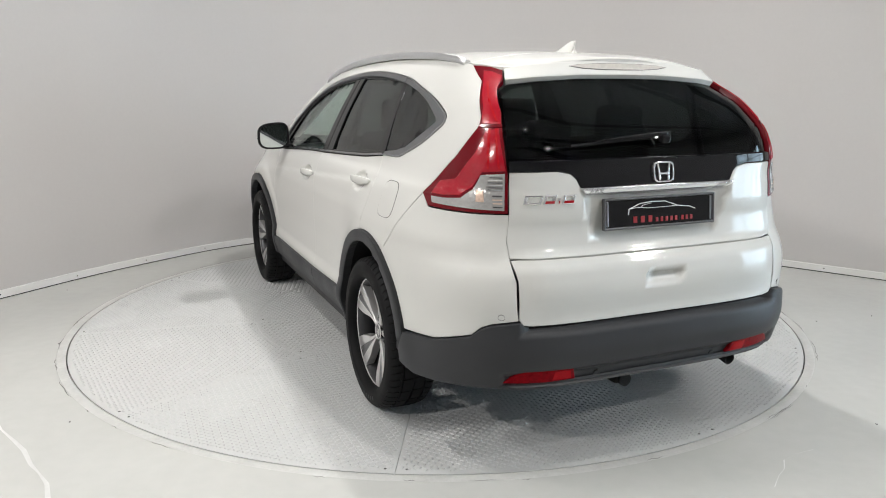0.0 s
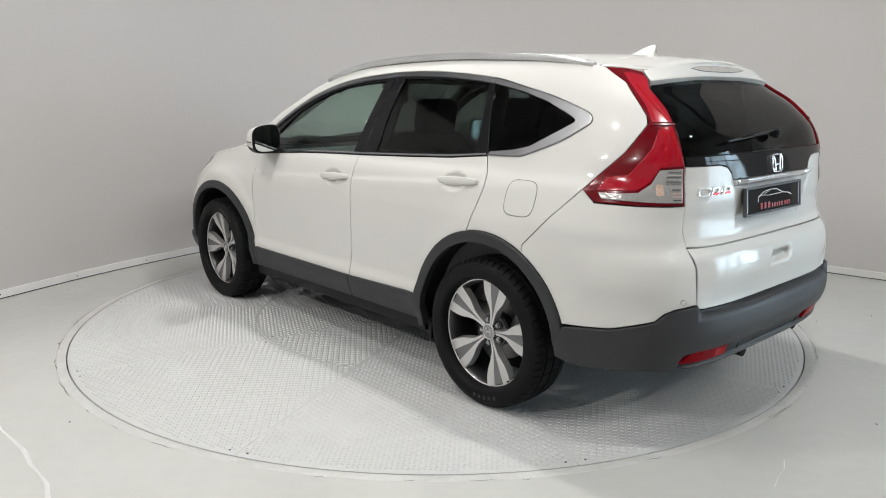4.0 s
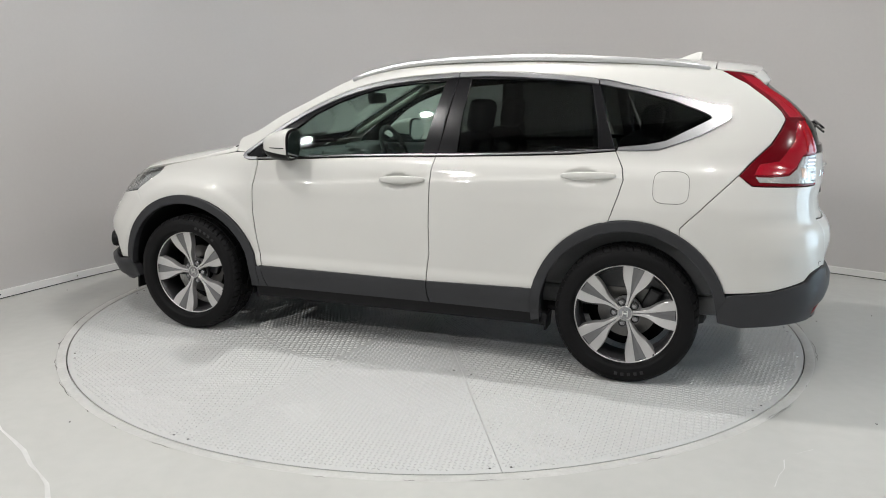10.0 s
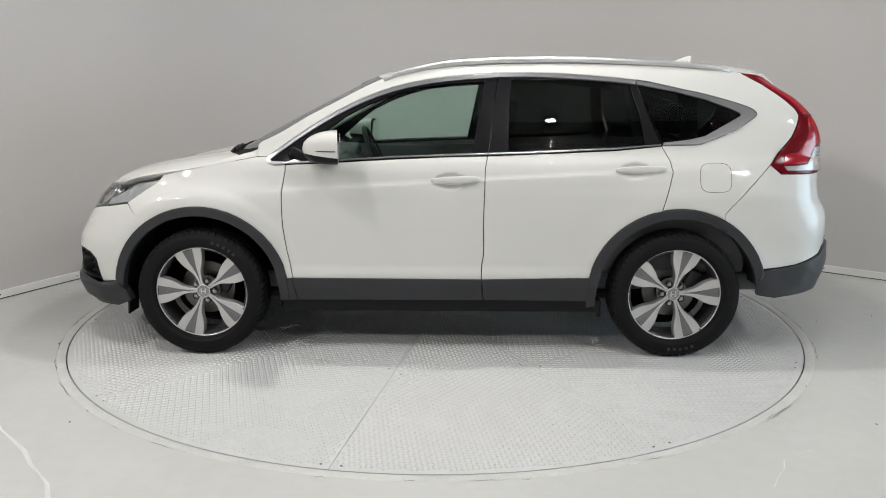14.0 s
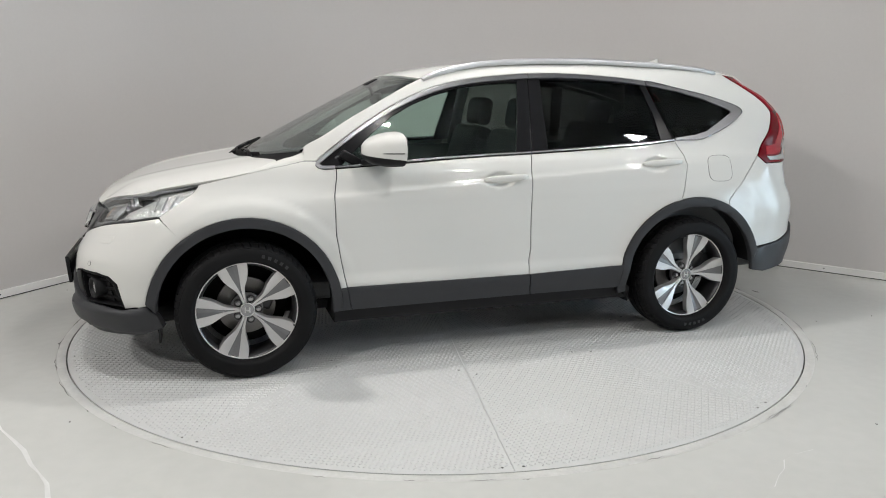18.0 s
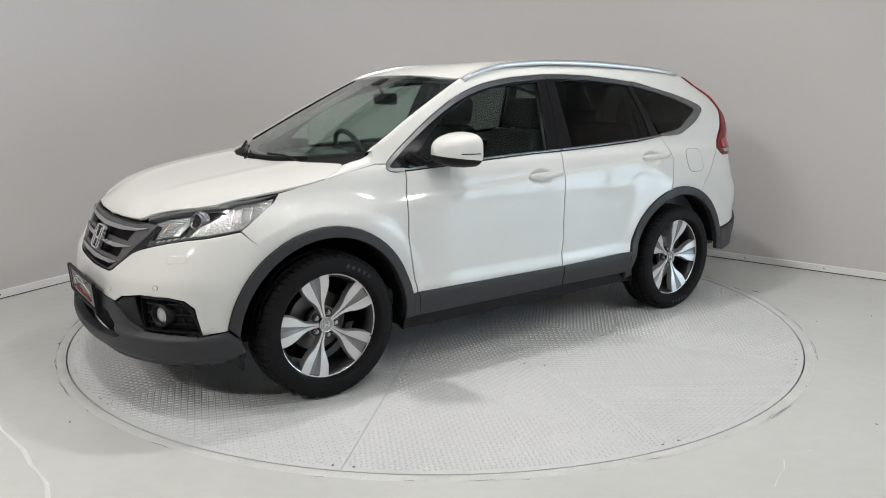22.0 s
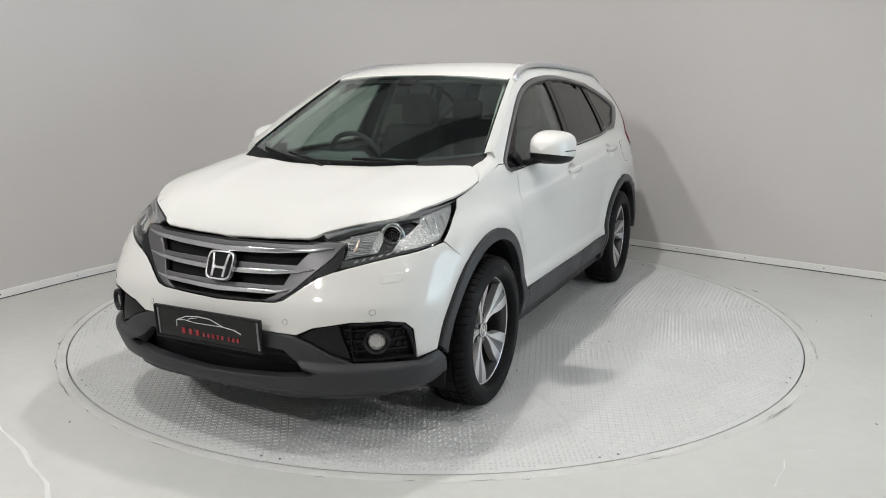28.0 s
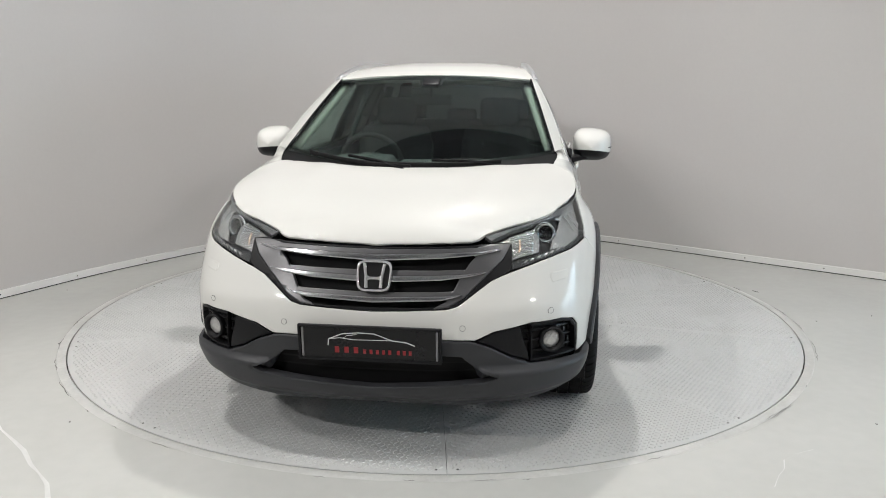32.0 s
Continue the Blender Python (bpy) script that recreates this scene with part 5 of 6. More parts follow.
    # nose: body-coloured bumper
    half_ = [F(0.0, 0.611), F(0.138, 0.616), F(0.291, 0.626), F(0.334, 0.639), F(0.396, 0.685), F(0.459, 0.730), F(0.513, 0.752), F(0.577, 0.772), F(0.654, 0.794), F(0.722, 0.810), F(0.775, 0.820)] + XS((1.706, 0.843), (1.598, 0.741)) + arc(1.31, RO, 53, 7) + XS((1.892, 0.396)) + [F(0.807, 0.524), F(0.787, 0.559), F(0.737, 0.574), F(0.616, 0.573), F(0.475, 0.545), F(0.402, 0.510), F(0.386, 0.511), F(0.276, 0.511), F(0.0, 0.511)]
    panel("front_bumper", [round_trip(half_, True)], SKIN, PAINT, car, bevel=0.004, step=0.03, label="white upper front bumper")
    half_ = [F(0.0, 0.508), F(0.276, 0.508), F(0.381, 0.507), F(0.404, 0.502), F(0.467, 0.480), F(0.543, 0.436), F(0.620, 0.404), F(0.732, 0.402)] + XS((1.892, 0.392), (1.790, 0.406), (1.742, 0.36), (1.718, 0.297), (1.813, 0.256), (1.94, 0.244)) + [F(0.58, 0.234), F(0.43, 0.234), F(0.36, 0.245), F(0.10, 0.260), F(0.0, 0.260)]
    hole = [F(0.0, 0.452), F(0.266, 0.450), F(0.352, 0.446), F(0.425, 0.386), F(0.479, 0.364), F(0.425, 0.346), F(0.316, 0.339), F(0.0, 0.324)]
    fc = panel("front_cladding", [round_trip(half_, True), round_trip(hole, True)], CHIN, CLAD, car, off=0.010, thick=0.05, bevel=0.008, step=0.018, label="dark grey textured lower front bumper")
    panel("intake_mesh", [round_trip([F(0.0, 0.49), F(0.42, 0.485), F(0.55, 0.46), F(0.66, 0.41), F(0.66, 0.30), F(0.46, 0.275), F(0.0, 0.285)], True)], SKIN, PIT, fc, off=-0.046, thick=0.02, bevel=0)
    bm = bmesh.new()
    box(bm, pose(1.95, 0, 0.385), (0.16, 1.04, 0.25), 0.02, 2)
    part("intake_duct", bm, PIT, fc)
    for z in (0.365, 0.40):
        panel("intake_bar", [round_trip([F(0.0, z), F(0.42, z), F(0.42, z + 0.008), F(0.0, z + 0.008)], True)], SKIN, BLACK, fc, off=-0.045, thick=0.03, bevel=0.002)
    panel("lip", [round_trip([F(0.0, 0.274), F(0.30, 0.270), F(0.42, 0.256), F(0.50, 0.256), F(0.50, 0.248), F(0.40, 0.240), F(0.30, 0.246), F(0.0, 0.256)], True)], CHIN, CLAD, fc, off=0.016, thick=0.04, bevel=0.006)
    # grille
    back = mirrored([(0.0, 0.616), (0.291, 0.630), (0.334, 0.643), (0.396, 0.689), (0.459, 0.734), (0.513, 0.756), (0.533, 0.770), (0.530, 0.868), (0.436, 0.888), (0.40, 0.866), (0.0, 0.856)])
    gr = panel("grille", [back], FRONT, PIT, car, off=-0.045, thick=0.02, bevel=0, label="black grille with grey and chrome bars")
    panel("top_rail", [mirrored([(0.0, 0.852), (0.25, 0.857), (0.39, 0.863), (0.440, 0.868), (0.43, 0.858), (0.40, 0.855), (0.25, 0.850), (0.0, 0.845)])], FRONT, BLACK, gr, off=-0.010, thick=0.02, bevel=0.002)
    for s in (1, -1):
        panel("grille_wing", [[(s * a, b) for a, b in ((0.404, 0.855), (0.453, 0.866), (0.530, 0.864), (0.500, 0.808), (0.430, 0.742), (0.354, 0.671), (0.296, 0.638), (0.235, 0.628), (0.255, 0.641), (0.289, 0.658), (0.311, 0.690), (0.341, 0.748), (0.371, 0.794), (0.400, 0.825))]], FRONT, SATIN, gr, off=-0.006, thick=0.025, bevel=0.004, label="satin grey grille wing")
        panel("grille_surround", [[(s * a, b) for a, b in ((0.4535, 0.868), (0.426, 0.886), (0.470, 0.872), (0.534, 0.866), (0.538, 0.800), (0.533, 0.770), (0.513, 0.756), (0.459, 0.733), (0.396, 0.688), (0.334, 0.642), (0.291, 0.629), (0.235, 0.624), (0.235, 0.627), (0.296, 0.636), (0.354, 0.669), (0.430, 0.740), (0.501, 0.806), (0.531, 0.866))]], FRONT, BLACK, gr, off=-0.010, thick=0.025, bevel=0.002, label="black grille surround")
    panel("lower_rail", [mirrored([(0.0, 0.628), (0.20, 0.632), (0.262, 0.638), (0.236, 0.626), (0.138, 0.620), (0.0, 0.615)])], FRONT, BLACK, gr, off=-0.010, thick=0.02, bevel=0.002)
    for face_, up, lowp in ((((0.0, 0.843), (0.257, 0.849), (0.408, 0.854)), ((0.0, 0.820), (0.257, 0.829), (0.411, 0.835), (0.493, 0.842)), ((0.0, 0.797), (0.258, 0.810), (0.411, 0.823), (0.491, 0.839))),
                            (((0.0, 0.763), (0.261, 0.769), (0.352, 0.773)), ((0.0, 0.738), (0.262, 0.748), (0.371, 0.754), (0.436, 0.761)), ((0.0, 0.717), (0.263, 0.730), (0.371, 0.744), (0.434, 0.758))),
                            (((0.0, 0.684), (0.265, 0.691), (0.312, 0.695)), ((0.0, 0.664), (0.266, 0.673), (0.310, 0.676), (0.347, 0.680)), ((0.0, 0.645), (0.267, 0.658), (0.310, 0.667), (0.345, 0.677)))):
        bar = panel("grille_bar", [mirrored(list(up) + list(lowp[::-1]))], FRONT, GRILLECHROME, gr, off=0.006, thick=0.03, bevel=0.005, step=0.03, label="chrome grille bar")
        panel("bar_top", [mirrored(list(face_) + [(a, b + 0.001) for a, b in up[:3][::-1]])], FRONT, SATIN, bar, off=-0.008, thick=0.03, bevel=0.004, step=0.03, label="satin grey bar face")
    # emblems: a rounded frame with two uprights
    def emblem(parent, chart, cy, cz, w, h, off, front):
        def frame_loop(k):
            res = []
            for i in range(28):
                a = 2 * math.pi * i / 28
                c, s = math.cos(a), math.sin(a)
                x = w / 2 * k * math.copysign(abs(c) ** 0.45, c)
                z = h / 2 * (k if k == 1 else k - 0.02) * math.copysign(abs(s) ** 0.45, s)
                res.append((cy + x * (0.93 + 0.07 * (z / (h / 2) + 1) / 2 * 1.0), cz + z))
            return res
        em = panel("emblem", [frame_loop(1.0), frame_loop(0.89)], chart, CHROME, parent, off=off, thick=0.02, bevel=0.004, step=0.02, label="chrome maker's emblem")
        panel("emblem_ground", [frame_loop(0.89)], chart, PIT, em, off=off - 0.010, thick=0.02, bevel=0, step=0.03)
        for s in (1, -1):
            panel("emblem_upright", [[(cy + s * w * a, cz + h * b) for a, b in ((0.240, 0.39), (0.325, 0.39), (0.262, 0.02), (0.245, -0.39), (0.160, -0.39), (0.172, -0.10))]], chart, CHROME, em, off=off, thick=0.014, bevel=0.003, step=0.02)
        panel("emblem_web", [[(cy + w * a, cz + h * b) for a, b in ((-0.22, 0.03), (-0.12, -0.03), (0.12, -0.03), (0.22, 0.03), (0.19, -0.15), (0.12, -0.11), (-0.12, -0.11), (-0.19, -0.15))]], chart, CHROME, em, off=off - 0.002, thick=0.012, bevel=0.003, step=0.02)
    emblem(gr, FRONT, -0.003, 0.738, 0.142, 0.116, 0.026, True)
    emblem(low, REAR, -0.012, 1.148, 0.100, 0.078, 0.014, False)

    # number-plate boards with a dealer's sign: lettering as plain bars
    def board(parent, m, w, h, label, rim_mat=None):
        bm = bmesh.new()
        box(bm, m @ Matrix.Translation((0, -0.004, 0)), (w, 0.012, h), 0.004, 2)
        pl = part("number_plate", bm, PLATEBLACK, parent, label)
        for s in (-1, 1):
            bm = bmesh.new()
            box(bm, m @ Matrix.Translation((s * (w / 2 - 0.009), -0.010, 0)), (0.009, 0.006, h - 0.016), 0.002, 2)
            part("clip_strip", bm, DARKTRIM, pl)
        for s in (-1, 1):
            bm = bmesh.new()
            box(bm, m @ Matrix.Translation((0, -0.008, s * (h / 2))), (w + 0.012, 0.018, 0.010), 0.004, 2)
            part("holder", bm, BLACK if rim_mat is None else rim_mat, pl)
            bm = bmesh.new()
            box(bm, m @ Matrix.Translation((s * (w / 2 + 0.004), -0.008, 0)), (0.010, 0.018, h + 0.010), 0.004, 2)
            part("holder", bm, BLACK if rim_mat is None else rim_mat, pl)
        # swoosh outline of a car
        for path, wd in (([(-0.155, -0.018), (-0.152, 0.008), (-0.10, 0.030), (-0.04, 0.036), (0.02, 0.034), (0.085, 0.010), (0.14, 0.004), (0.17, -0.008)], 0.0034), ([(-0.152, 0.008), (-0.11, 0.014), (-0.06, 0.008), (0.02, 0.009), (0.085, 0.010)], 0.0022), ([(-0.098, 0.012), (-0.085, 0.022), (-0.045, 0.030)], 0.0018)):
            pts = [m @ Vector((a * w / 0.52, -0.0125, b * h / 0.13 + 0.008)) for a, b in path]
            v, f, n = sweep(pts, lambda t: wd, lambda t: wd)
            solid("sign_line", v, f, SIGNWHITE, pl)
        for a, hh in ((-0.122, 0.030), (-0.086, 0.030), (-0.050, 0.030), (-0.018, 0.021), (0.006, 0.021), (0.030, 0.021), (0.053, 0.021), (0.076, 0.021), (0.108, 0.021), (0.130, 0.021), (0.152, 0.021)):
            bm = bmesh.new()
            box(bm, m @ Matrix.Translation((a * w / 0.52, -0.0112, -0.030 + hh / 2 - 0.012)), ((0.017 if hh > 0.025 else 0.011), 0.003, hh * 0.82))
            part("sign_bar", bm, SIGNRED, pl)
        return pl

    board(car, Matrix.Translation((2.202, 0.0, 0.499)) @ Matrix.Rotation(radians(90), 4, "Z") @ Matrix.Rotation(radians(4), 4, "X"), 0.545, 0.135, "black show plate with a red and white dealer sign")
    board(low, Matrix.Translation((-2.196, -0.006, 0.998)) @ Matrix.Rotation(radians(-90), 4, "Z") @ Matrix.Rotation(radians(-5), 4, "X"), 0.516, 0.112, "black show plate with a red and white dealer sign", SATIN)
    # model badge: chrome strokes with a red inlay
    y0 = 0.582
    for k_, (wide, material) in enumerate(((0.066, CHROME), (0.046, CHROME), (0.014, BADGERED), (0.050, BADGERED))):
        loops = [[(y0, 1.050), (y0 - 0.009, 1.082), (y0 - wide - 0.006, 1.082), (y0 - wide + 0.003, 1.050)]]
        if wide > 0.06:
            loops.append([(y0 - 0.013, 1.056), (y0 - 0.019, 1.076), (y0 - wide + 0.003, 1.076), (y0 - wide + 0.009, 1.056)])
        elif wide > 0.02:
            loops.append([(y0 - 0.014, 1.064), (y0 - 0.018, 1.077), (y0 - wide + 0.008, 1.077), (y0 - wide + 0.013, 1.064)])
        else:
            loops = [[(y0 - 0.003, 1.061), (y0 - 0.006, 1.071), (y0 - wide - 0.001, 1.071), (y0 - wide + 0.002, 1.061)]]
        badge = panel("model_badge", loops, REAR, CHROME, low, off=0.006, thick=0.006, bevel=0.002, step=0.02, label="chrome badge stroke")
        if k_:
            panel("badge_inlay", [[(y0 - 0.006, 1.052), (y0 - 0.009, 1.0615), (y0 - wide + 0.002, 1.0615), (y0 - wide + 0.005, 1.052)]], REAR, BADGERED, badge, off=0.0075, thick=0.004, bevel=0.001, step=0.02, label="red inlay")
        y0 -= wide + 0.006
    # windscreen
    wl = [(-0.985, 0.0), (-0.6, 0.0), (0.0, 0.0), (0.6, 0.0), (0.985, 0.0), (0.985, 0.5), (0.985, 1.0), (0.5, 1.0), (0.0, 1.0), (-0.5, 1.0), (-0.985, 1.0), (-0.985, 0.5)]
    ws = panel("windscreen", [wl], SCREEN, SCREENGLASS, car, thick=0.005, bevel=0, step=0.12, label="raked clear windscreen")
    band = [(-0.985, 0.0), (0.985, 0.0), (0.985, 1.0), (-0.985, 1.0)]
    inner = [(-0.980, 0.045), (0.980, 0.045), (0.978, 0.955), (0.5, 0.962), (0.13, 0.955), (0.10, 0.88), (-0.10, 0.88), (-0.13, 0.955), (-0.5, 0.962), (-0.978, 0.955)]
    panel("screen_border", [band, inner], SCREEN, BLACK, ws, off=-0.007, thick=0.003, bevel=0, step=0.1, label="black ceramic windscreen border")
    # scuttle between bonnet and screen
    verts, faces = [], []
    for i in range(21):
        y = -0.73 + 1.46 * i / 20
        k = abs(y) / 0.73
        xb = 1.312 - 0.21 * k ** 2.2
        zb = BONNET(y, xb)[2] - 0.018
        s = SCREEN(-y / 0.715 * 0.98, 0.03)
        verts += [(xb + 0.02, y, zb - 0.02), (xb, y, zb), ((xb + s[0]) / 2, y, (zb + s[2]) / 2 - 0.008), (s[0] - 0.01, y, s[2] - 0.004)]
    for i in range(20):
        for j in range(3):
            faces.append((4 * i + j, 4 * i + j + 1, 4 * i + j + 5, 4 * i + j + 4))
    solid("scuttle", verts, faces, PIT, car, "black scuttle panel below the windscreen", len(faces))
    for pts in (((0.62, -0.025), (0.4, -0.02), (0.1, -0.012), (-0.16, -0.012)), ((0.02, -0.03), (-0.25, -0.02), (-0.5, -0.002), (-0.76, 0.012))):
        path = [Vector(SCREEN(-a, b)) + Vector((0.010, 0, 0.013)) for a, b in pts]
        w_ = solid("wiper", *sweep(path, lambda t: 0.014, lambda t: 0.022)[:2], PIT, car, "black windscreen wiper")
        arm = [path[0] + Vector((0.04, 0.0, -0.02)), path[0].lerp(path[-1], 0.3) + Vector((0.02, 0, 0.01)), path[0].lerp(path[-1], 0.6) + Vector((0.008, 0, 0.014))]
        v, f, n = sweep(arm, lambda t: 0.022 - 0.01 * t, lambda t: 0.014)
        solid("wiper_arm", v, f, FRAME, w_, "", n)
    # aerial fin
    verts, faces = [], []
    prof = ((-1.425, 0.0, 0.030), (-1.47, 0.012, 0.030), (-1.515, 0.030, 0.024), (-1.555, 0.043, 0.014), (-1.578, 0.046, 0.006), (-1.574, 0.02, 0.014), (-1.585, 0.0, 0.02))
    for x, h, w in prof:
        z = ROOF_MID(x) - 0.004
        verts += [(x, -w, z), (x, -w * 0.35, z + 1.2 * h), (x, w * 0.35, z + 1.2 * h), (x, w, z)]
    for i in range(len(prof) - 1):
        for j in range(3):
            faces.append((4 * i + j, 4 * i + j + 1, 4 * i + j + 5, 4 * i + j + 4))
    solid("roof_aerial", verts, faces, PAINT, car, "white shark-fin roof aerial", len(faces))
    # underside, tow hook and exhaust
    bm = bmesh.new()
    box(bm, pose(0.05, 0, 0.31), (3.5, 1.30, 0.10), 0.04, 2)
    box(bm, pose(0, 0, 0.31), (1.66, 1.60, 0.12), 0.03, 2)
    part("underbody", bm, BLACK, car)
    bm = bmesh.new()
    box(bm, pose(-2.11, 0.093, 0.318), (0.10, 0.08, 0.06), 0.012, 2)
    cyl(bm, pose(-2.15, 0.093, 0.308, 0, 90, 0), 0.028, 0.024, 0.05, 16)
    part("towing_eye", bm, PIT, car, "black towing bracket under the bumper", True)
    v, f = lathe([(0.024, -0.10), (0.026, 0.0), (0.026, 0.06), (0.022, 0.06), (0.021, -0.05)], 24)
    m = Matrix.Translation((-2.105, -0.47, 0.322)) @ Matrix.Rotation(radians(90), 4, "Z") @ Matrix.Rotation(radians(-12), 4, "X")
    solid("exhaust_pipe", [m @ Vector(p) for p in v], f, PIT, car, "dark exhaust tailpipe", len(f))


build_ends()


# ---- wheels ----
def build_wheel(wx, side, turn0):
    def put(verts):
        return [(wx + v[0], side * (0.800 + v[1]), HUB_Z + v[2]) for v in verts]

    def fl(faces):
        return faces if side > 0 else [f[::-1] for f in faces]

    v, f = lathe([(0.240, -0.10), (0.236, -0.02), (0.232, 0.040), (0.243, 0.066), (0.252, 0.074), (0.257, 0.070), (0.255, 0.062), (0.248, -0.10)], 72)
    wheel = solid("wheel", put(v), fl(f), BARREL, car, "five-spoke machined alloy wheel with a black tyre", len(f))
    v, f = lathe([(0.247, 0.066), (0.250, 0.0745), (0.2570, 0.0735), (0.2585, 0.067)], 72)
    solid("rim_lip", put(v), fl(f), ALLOY, wheel, "bright machined rim lip", len(f))
    # tyre with shallow shoulder blocks
    prof = [(0.253, -0.095), (0.262, -0.108), (0.300, -0.116), (0.332, -0.108), (0.3495, -0.090), (0.3535, -0.066), (0.3545, -0.058), (0.347, -0.056), (0.347, -0.050), (0.3555, -0.048), (0.356, -0.006), (0.348, -0.004), (0.348, 0.004), (0.356, 0.006), (0.3555, 0.048), (0.347, 0.050), (0.347, 0.056), (0.3545, 0.058), (0.3535, 0.066), (0.3520, 0.080), (0.3475, 0.093), (0.340, 0.102), (0.333, 0.1075), (0.331, 0.1065), (0.324, 0.111), (0.312, 0.1150), (0.300, 0.1165), (0.284, 0.1155), (0.278, 0.1165), (0.270, 0.114), (0.262, 0.106), (0.257, 0.090), (0.254, 0.070)]
    blocks, k = 58, len(prof)
    cols = [(0.0, 0), (0.035, 1), (0.135, 1), (0.17, 0), (0.60, 0)]
    n = blocks * len(cols)
    verts, faces = [], []
    for i in range(n):
        off_, deep = cols[i % 5]
        a = 2 * math.pi * (i // 5 + off_) / blocks
        for r, y in prof:
            if deep and abs(y) > 0.056 and r > 0.3325:
                r -= 0.0065 * ease(r, 0.3325, 0.346)
            elif deep and r > 0.352 and i % 10 < 5 and abs(y) < 0.05:
                r -= 0.005
            twist = y * (0.35 if abs(y) < 0.06 else 0) + 0.9 * max(0, abs(y) - 0.07)
            verts.append((r * math.cos(a + twist), y, r * math.sin(a + twist)))
    for i in range(n):
        for j in range(k - 1):
            a, b = i * k + j, ((i + 1) % n) * k + j
            faces.append((a, a + 1, b + 1, b))
    tyre = solid("tyre", put(verts), fl(faces), RUBBER, wheel, "black road tyre with block tread", len(faces))
    tyre.data.set_sharp_from_angle(angle=radians(28))
    # spokes: two machined ridges with a grey inlay, pinched near the hub
    HW = Curve((0.03, 0.06, 0.085, 0.11, 0.135, 0.155, 0.18, 0.21, 0.252), (0.0105, 0.0125, 0.0155, 0.0225, 0.036, 0.049, 0.060, 0.069, 0.077))
    FACE = Curve((0.03, 0.08, 0.14, 0.20, 0.252), (0.046, 0.049, 0.058, 0.068, 0.0735))
    WEDGE = Curve((0.03, 0.07, 0.10, 0.14, 0.18, 0.21, 0.252), (0.0008, 0.0015, 0.004, 0.010, 0.0175, 0.0225, 0.029))
    rs = [0.034, 0.05, 0.065, 0.08, 0.095, 0.11, 0.122, 0.134, 0.146, 0.158, 0.172, 0.19, 0.21, 0.23, 0.251]
    for k_ in range(5):
        a = radians(turn0 + 72 * k_)
        ca, sa = math.cos(a), math.sin(a)
        for s in (1, -1):
            verts, faces = [], []
            for r in rs:
                inner_w = WEDGE(r)
                for lat, y in ((inner_w, FACE(r) - 0.030), (inner_w, FACE(r) - 0.001), (inner_w + 0.001, FACE(r)), (HW(r) - 0.002, FACE(r)), (HW(r), FACE(r) - 0.002), (HW(r) + 0.004, FACE(r) - 0.036)):
                    u, w = r, s * lat
                    if r > 0.14:
                        u = math.sqrt(max(0.0, r * r - w * w * ease(r, 0.14, 0.24)))
                    verts.append((u * ca - w * sa, y, u * sa + w * ca))
            for i in range(len(rs) - 1):
                for j in range(5):
                    q = (6 * i + j, 6 * i + j + 1, 6 * i + j + 7, 6 * i + j + 6)
                    faces.append(q if s * side > 0 else q[::-1])
            spoke = solid("spoke", put(verts), faces, ALLOY, wheel, "machined spoke face", len(faces))
            spoke.data.set_sharp_from_angle(angle=radians(25))
        verts, faces = [], []
        rr = [0.06, 0.085, 0.12, 0.15, 0.18, 0.21, 0.251]
        for r in rr:
            w0 = WEDGE(r)
            for w, y in ((-w0, FACE(r) - 0.003), (0.0, FACE(r) - 0.006), (w0, FACE(r) - 0.003)):
                u = math.sqrt(max(0.0, r * r - w * w * ease(r, 0.14, 0.24)))
                verts.append((u * ca - w * sa, y, u * sa + w * ca))
        for i in range(len(rr) - 1):
            for j in range(2):
                q = (3 * i + j, 3 * i + j + 1, 3 * i + j + 4, 3 * i + j + 3)
                faces.append(q if side > 0 else q[::-1])
        solid("spoke_inlay", put(verts), faces, ALLOYGREY, wheel, "dark grey spoke inlay", 0)
        b = radians(turn0 + 72 * k_ + 36)
        bm = bmesh.new()
        at_ = lambda y: Matrix.Translation((wx + 0.057 * math.cos(b), side * (0.800 + y), HUB_Z + 0.057 * math.sin(b))) @ Matrix.Rotation(radians(90), 4, "X")
        cyl(bm, at_(0.030), 0.0098, 0.0098, 0.026, 6)
        cyl(bm, at_(0.028), 0.0125, 0.0125, 0.014, 16)
        part("wheel_nut", bm, BRUSHED, wheel)
        v2, f2 = lathe([(0.0205, 0.022), (0.0200, 0.036), (0.0175, 0.037), (0.0165, 0.018), (0.0, 0.018)], 20)
        solid("nut_well", put([(x + 0.057 * math.cos(b), y, z + 0.057 * math.sin(b)) for x, y, z in v2]), fl(f2), POCKET, wheel, "", len(f2))
    bm = bmesh.new()
    rot = Matrix.Rotation(radians(90), 4, "X")
    cyl(bm, Matrix.Translation((wx, side * 0.808, HUB_Z)) @ rot, 0.082, 0.082, 0.022, 40)
    part("hub", bm, ALLOYGREY, wheel, "", True)
    bm = bmesh.new()
    cyl(bm, Matrix.Translation((wx, side * 0.840, HUB_Z)) @ rot, 0.039, 0.039, 0.020, 32)
    cap = part("centre_cap", bm, BRUSHED, wheel, "silver centre cap", True)
    v, f = lathe([(0.0385, 0.0500), (0.0370, 0.0535), (0.0340, 0.0535), (0.0330, 0.0505)], 36)
    solid("cap_ring", put(v), fl(f), ALLOY, wheel, "bright ring round the centre cap", len(f))
    bm = bmesh.new()
